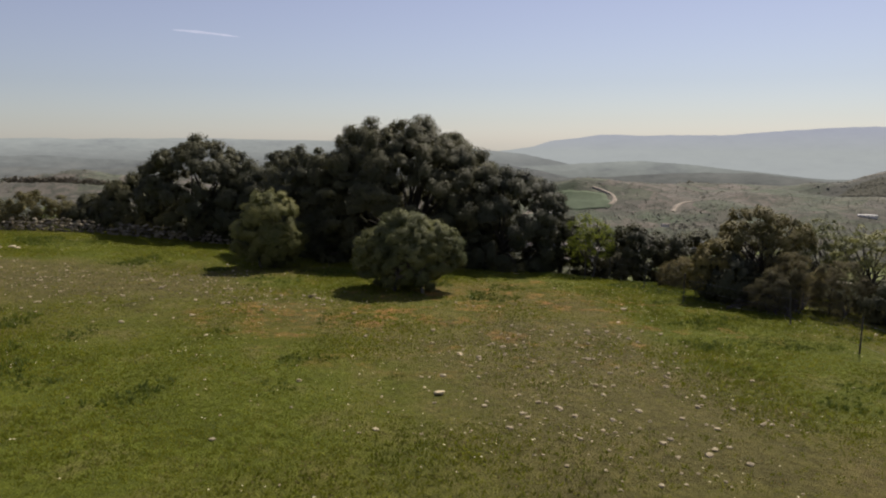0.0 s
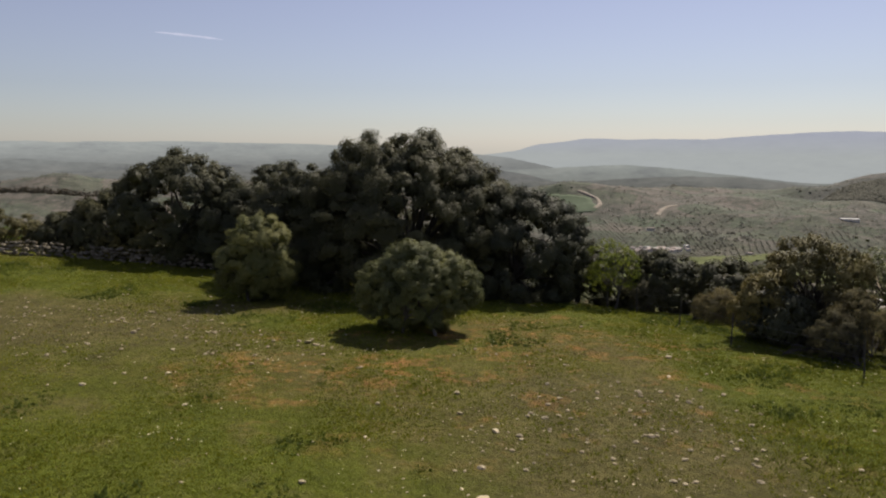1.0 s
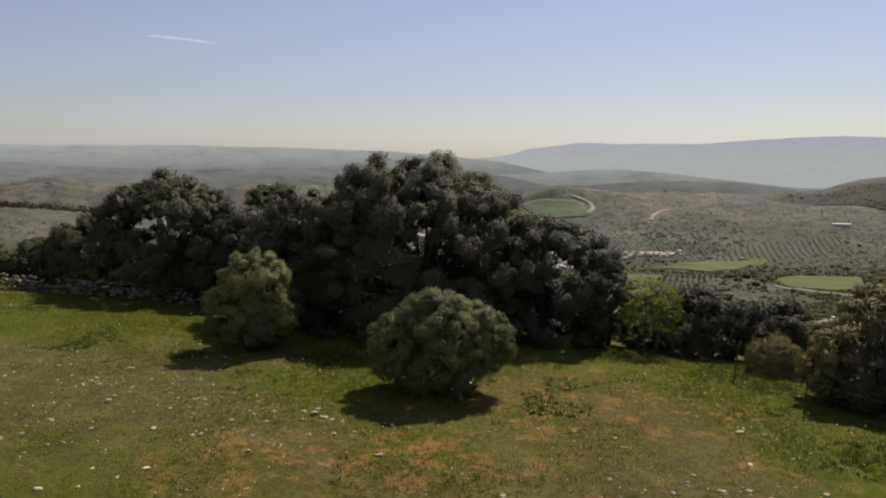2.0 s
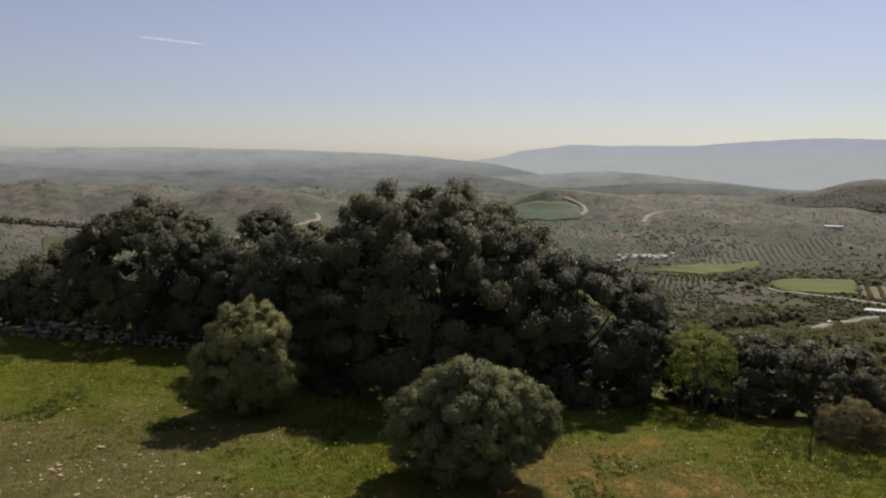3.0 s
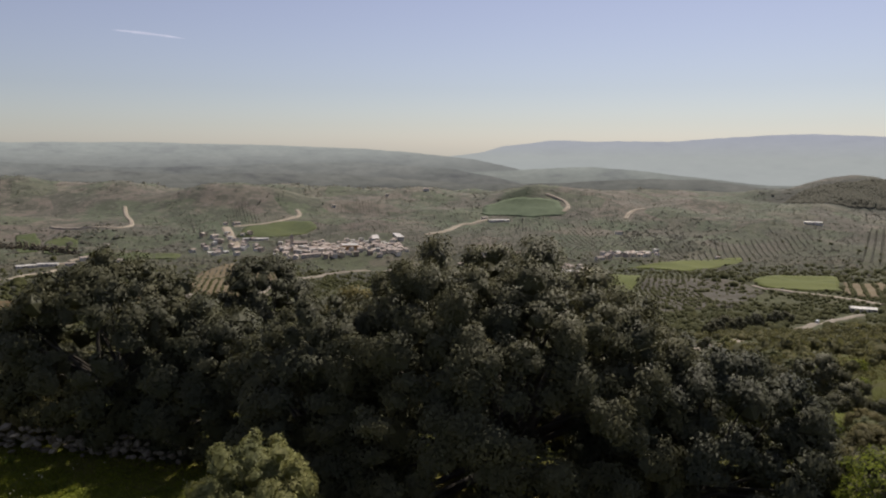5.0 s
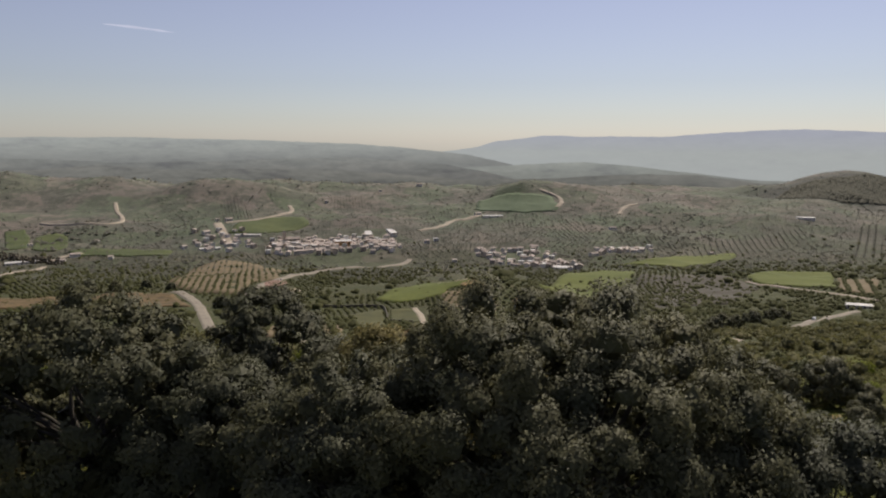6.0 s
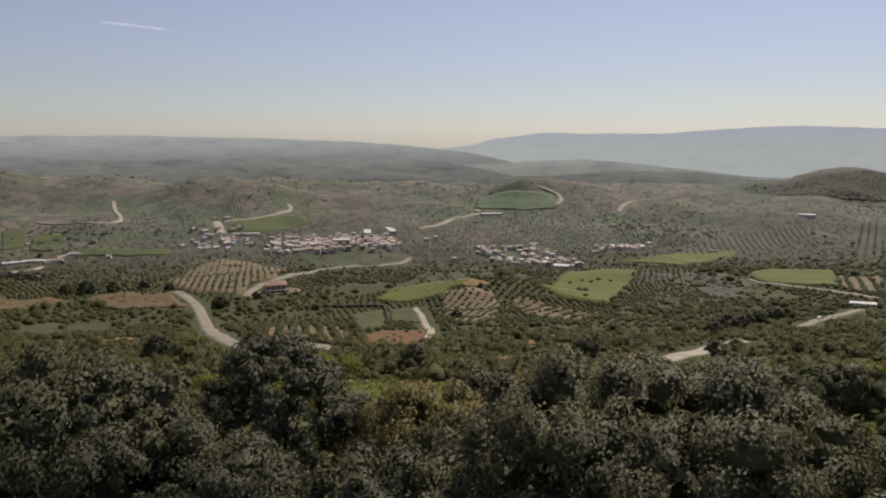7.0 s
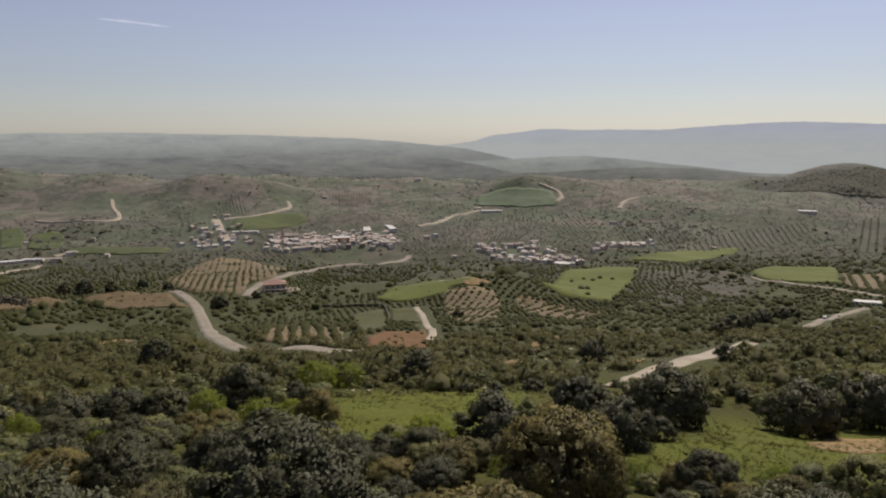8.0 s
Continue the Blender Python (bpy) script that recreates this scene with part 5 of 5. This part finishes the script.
for x, y, size in ((-6.5, 34.7, .42), (-6.1, 34.3, .34), (-6.9, 34.9, .3), (-3.95, 30.9, .32), (-.1, 20.5, .42), (-4.4, 21.1, .24), (-1.7, 17.3, .22), (-14.1, 35.3, .36), (5.5, 19.3, .26),
                   (-13, 28.3, .3), (8.6, 33.5, .4), (-.4, 28.2, .32), (7.45, 47.1, .45), (-.4, 26.2, .26), (.6, 24.8, .3), (-10.6, 29.6, .26)):
    lay_stone(x, y, size, "white limestone block lying in the grass")
for x, y, size in ((-28.1, 46.4, .6), (-27.6, 46.1, .4), (-28.6, 45.9, .45), (-26.9, 43, .35), (3.6, 23.0, .2), (-3, 27, .25), (2.2, 26, .2), (-8, 31, .25), (-9, 26.5, .22), (4.6, 45.0, .3), (5.2, 45.4, .25)):
    lay_stone(x, y, size)
for k in range(210):
    band = srng.random()
    if band < 0.45:
        x, y = srng.normal(-1, 4.5), srng.uniform(17, 33)
    elif band < 0.8:
        x, y = srng.uniform(-27, -5), srng.uniform(26, 44)
    else:
        x, y = srng.uniform(-8, 13), srng.uniform(15, 42)
    lay_stone(x, y, float(srng.choice((0.07, 0.1, 0.13, 0.19), p=(0.45, 0.35, 0.15, 0.05))))


def scatter(rng, count, keep):
    """Places over the pasture, thinned by a noise so that they gather in patches."""
    x, y = rng.uniform(-34, 22, count), rng.uniform(9, 56, count) ** 1.0
    ok = (y + 0.42 * x < 53) & (np.abs(x) < 0.72 * y + 4) & keep(x, y)
    return x[ok], y[ok]


def zone(x, y, ovals):
    """How far places lie inside the ovals of the plan: 1 in the middle, falling to 0 outside."""
    return np.max([np.exp(-((x - a) / w) ** 2 - ((y - b) / d) ** 2) for a, b, w, d in ovals], axis=0)


def pebbles():
    x, y = scatter(srng, 16000, lambda a, b: 0.5 * value_noise(a / 3, b / 3, 12) + srng.normal(0, 0.3, len(a)) + 0.9 * zone(a, b, TRODDEN) - 0.5 * zone(a, b, LUSH) > 0.62)
    v0, f0 = ball(1)
    n = len(x)
    s = 0.02 + 0.085 * srng.random(n) ** 2.6
    v = v0[None] * (1 + srng.normal(0, 0.2, (n, len(v0), 1))) * s[:, None, None] * np.array((1, 1, 0.45)) + np.stack([x, y, height(x, y) + s * 0.3], 1)[:, None]
    f = (f0[None] + (np.arange(n) * len(v0))[:, None, None]).reshape(-1, 3)
    tagged(mesh_object("pebbles", v.reshape(-1, 3), f, LIMESTONE), "pale pebbles strewn over the pasture", "pebbles", kind="stuff")


pebbles()


# ---- grass and flowers ----
def grass(name, label, count, mat, tall, seed, keep, blades=4, wide=0.02):
    rng = np.random.default_rng(seed)
    x, y = scatter(rng, count, lambda a, b: keep(a, b, rng))
    n = len(x)
    lush = np.clip(0.75 + 0.6 * value_noise(x / 3.2, y / 3.2, 14), 0.3, 1.5)
    a = rng.uniform(0, 2 * math.pi, (n, blades))
    lean = rng.uniform(0.4, 1.5, (n, blades))
    h = tall * rng.uniform(0.5, 1.2, (n, blades)) * lush[:, None]
    foot = np.stack([x[:, None] + rng.normal(0, 0.05, (n, blades)), y[:, None] + rng.normal(0, 0.05, (n, blades))], -1)
    z = height(foot[..., 0], foot[..., 1]) - 0.01
    ca, sa = np.cos(a), np.sin(a)
    w = wide * rng.uniform(0.6, 1.5, (n, blades))
    base = np.stack([foot[..., 0], foot[..., 1], z], -1)
    p0 = base + np.stack([-sa * w, ca * w, 0 * z], -1)
    p1 = base + np.stack([sa * w, -ca * w, 0 * z], -1)
    tip = base + np.stack([ca * lean * h, sa * lean * h, h], -1)
    facing = np.cross(p1 - p0, tip - p0)
    away = (facing[..., 1] * -1 + facing[..., 2] * 0.5 < 0)[..., None]
    p0, p1 = np.where(away, p1, p0), np.where(away, p0, p1)
    v = np.stack([p0, p1, tip], 2).reshape(-1, 3)
    normals = np.repeat(unit(np.array((0, -0.12, 1.0)) + rng.normal(0, 0.22, (n * blades, 3))), 3, axis=0)
    tagged(mesh_object(name, v, np.arange(len(v)).reshape(-1, 3), mat, None, False, normals), label, "grass", kind="stuff")


grass("grass", "short green pasture grass", 170000, GRASS, 0.1, 91, lambda a, b, r: 0.35 * value_noise(a / 4, b / 4, 13) + r.normal(0, 0.35, len(a)) + zone(a, b, LUSH) - 0.4 * zone(a, b, TRODDEN) > 0.1)
grass("grass", "dry straw-coloured grass among the green", 26000, DRY_GRASS, 0.06, 92, lambda a, b, r: value_noise(a / 6, b / 6, 13) + r.normal(0, 0.4, len(a)) - zone(a, b, TRODDEN) < 0.0)
grass("grass", "rank dark green grass tussocks", 40000, RANK_GRASS, 0.19, 93, lambda a, b, r: value_noise(a / 1.7, b / 1.7, 15) + 0.3 * value_noise(a / 6, b / 6, 17) + 0.3 * zone(a, b, LUSH) - 0.5 * zone(a, b, TRODDEN) > 0.66, 6, 0.028)


def flowers():
    rng = np.random.default_rng(95)
    x, y = scatter(rng, 9000, lambda a, b: value_noise(a / 2.2, b / 2.2, 16) + rng.normal(0, 0.3, len(a)) + 0.3 * zone(a, b, LUSH) > 0.42)
    c = np.stack([x, y, height(x, y) + rng.uniform(0.08, 0.2, len(x))], 1)
    v, f = leaf_quads(rng, c, unit(np.array((0, 0, 1.0)) + rng.normal(0, 0.25, (len(x), 3))), 0.06, 0.9)
    tagged(mesh_object("flowers", v, f, PETAL), "small white meadow flowers", "flowers", kind="stuff")


flowers()


def undergrowth():
    """Low shrubs and tussocks over the slope below the brow."""
    rng = np.random.default_rng(97)
    y = rng.uniform(54, 225, 17000)
    x = rng.uniform(-0.7, 0.8, 17000) * y
    ok = (value_noise(x / 9, y / 9, 18) + 0.5 * value_noise(x / 3, y / 3, 19) > 0.05) & (y + 0.3 * x > 54)
    x, y = x[ok], y[ok]
    which = np.repeat(np.arange(len(x)), 16)
    d = unit(rng.normal(size=(len(which), 3)) + (0, 0, 0.5))
    s = np.exp(rng.normal(-1.15, 0.4, len(x)))[which]
    c = np.stack([x, y, height(x, y)], 1)[which] + d * s[:, None] * (1, 1, 0.8) * rng.uniform(0.5, 1.15, (len(which), 1))
    v, f = leaf_quads(rng, c, unit(d + rng.normal(size=d.shape) * 0.5), s * 0.5, 0.7)
    normals = np.repeat(unit(d + rng.normal(size=d.shape) * 0.3), 4, axis=0)
    tagged(mesh_object("undergrowth", v, f, HERB, None, False, normals), "low green and brown scrub on the slope", "scrub", kind="stuff")


undergrowth()


def slope_scrub():
    """Small bushes between the trees of the lower slope, seen from far."""
    rng = np.random.default_rng(98)
    y = rng.uniform(190, 440, 15000)
    x = rng.uniform(-0.66, 0.72, 15000) * y
    ok = (value_noise(x / 14, y / 14, 28) + 0.5 * value_noise(x / 5, y / 5, 29) > -0.15) & clear_of(x, y)
    x, y = x[ok], y[ok]
    which = np.repeat(np.arange(len(x)), 9)
    d = unit(rng.normal(size=(len(which), 3)) + (0, 0, 0.5))
    s = np.exp(rng.normal(-0.35, 0.4, len(x)))[which]
    c = np.stack([x, y, height(x, y)], 1)[which] + d * s[:, None] * (1, 1, 0.8) * rng.uniform(0.5, 1.1, (len(which), 1))
    v, f = leaf_quads(rng, c, unit(d + rng.normal(size=d.shape) * 0.5), s * 0.75, 0.75)
    normals = np.repeat(unit(d + (0, 0, 0.3) + rng.normal(size=d.shape) * 0.3), 4, axis=0)
    tagged(mesh_object("undergrowth", v, f, MAQUIS, None, False, normals), "small dull green bushes on the lower slope", "scrub", kind="stuff")


def slope_rocks():
    """Pale rocks showing between the bushes of the slope."""
    rng = np.random.default_rng(99)
    n = 500
    y = rng.uniform(135, 430, n)
    x = np.where(rng.random(n) < 0.7, rng.uniform(-0.62, -0.05, n), rng.uniform(0.05, 0.3, n)) * y
    v0, f0 = ball(1)
    keep = ~np.any([in_polygon(x, y, c) for c in CLEARINGS], axis=0) & off_roads(x, y)
    x, y, n = x[keep], y[keep], int(keep.sum())
    s = (0.14 + 0.5 * rng.random(n) ** 2.5) * (0.6 + y / 420)
    v = v0[None] * (1 + rng.normal(0, 0.2, (n, len(v0), 1))) * s[:, None, None] * np.array((1.3, 1, 0.6)) + np.stack([x, y, height(x, y) + s * 0.35], 1)[:, None]
    f = (f0[None] + (np.arange(n) * len(v0))[:, None, None]).reshape(-1, 3)
    tagged(mesh_object("rocks", v.reshape(-1, 3), f, LIMESTONE), "pale limestone rocks among the bushes of the slope", "rocks", kind="stuff")


def clearing_herbs():
    """Rough grass, herbs and low bushes in the clearings of the slope."""
    rng = np.random.default_rng(96)
    n = 9000
    y = rng.uniform(102, 212, n)
    x = rng.uniform(-0.3, 0.62, n) * y
    inside = np.any([in_polygon(x, y, c) for c in CLEARINGS], axis=0) & (value_noise(x / 6, y / 6, 27) + rng.normal(0, 0.45, n) > 0.0)
    x, y = x[inside], y[inside]
    which = np.repeat(np.arange(len(x)), 10)
    d = unit(rng.normal(size=(len(which), 3)) * (1, 1, 0.6) + (0, 0, 0.7))
    s = np.exp(rng.normal(-1.45, 0.5, len(x)))[which]
    c = np.stack([x, y, height(x, y)], 1)[which] + d * s[:, None] * rng.uniform(0.4, 1.1, (len(which), 1))
    v, f = leaf_quads(rng, c, unit(d + rng.normal(size=d.shape) * 0.5), s * 0.7, 0.5)
    normals = np.repeat(unit((0, 0, 0.8) + d + rng.normal(size=d.shape) * 0.3), 4, axis=0)
    tagged(mesh_object("herbs", v, f, HERB, None, False, normals), "rough grass and herbs in the clearings", "grass", kind="stuff")


slope_scrub()
slope_rocks()
clearing_herbs()


# ---- the pasture fence ----
fence = tagged(new("fence"), "thin wire fence on weathered posts at the pasture edge", "fence")
line = [(16.4, 20.5), (15.7, 26.2), (15.6, 31.4), (12.3, 36.0), (11.6, 40.7), (10.6, 44.8)]
fence.location = (15.6, 31.4, float(height(15.6, 31.4)))
tops = []
for k, (x, y) in enumerate(line):
    z = float(height(x, y))
    p = Vector((x, y, z)) - fence.location
    bm = bmesh.new()
    bmesh.ops.create_cone(bm, cap_ends=True, segments=8, radius1=0.034, radius2=0.028, depth=1.75, matrix=Matrix.Translation((0, 0, 0.625)))
    post = part("post", bm, RUSTY, fence)
    post.location, post.rotation_euler = p, (0.04 * math.sin(k * 2.1), 0.05 * math.cos(k * 1.7), 0)
    tops.append(p)
for rise in (0.35, 0.75, 1.2):
    for a, b in zip(tops, tops[1:]):
        m = (a + b) / 2 + Vector((0, 0, rise - 0.05))
        v, f = tube([a + Vector((0, 0, rise)), m, b + Vector((0, 0, rise))], [0.004] * 3, 4)
        mesh_object("wire", v, f, WIRE, fence)
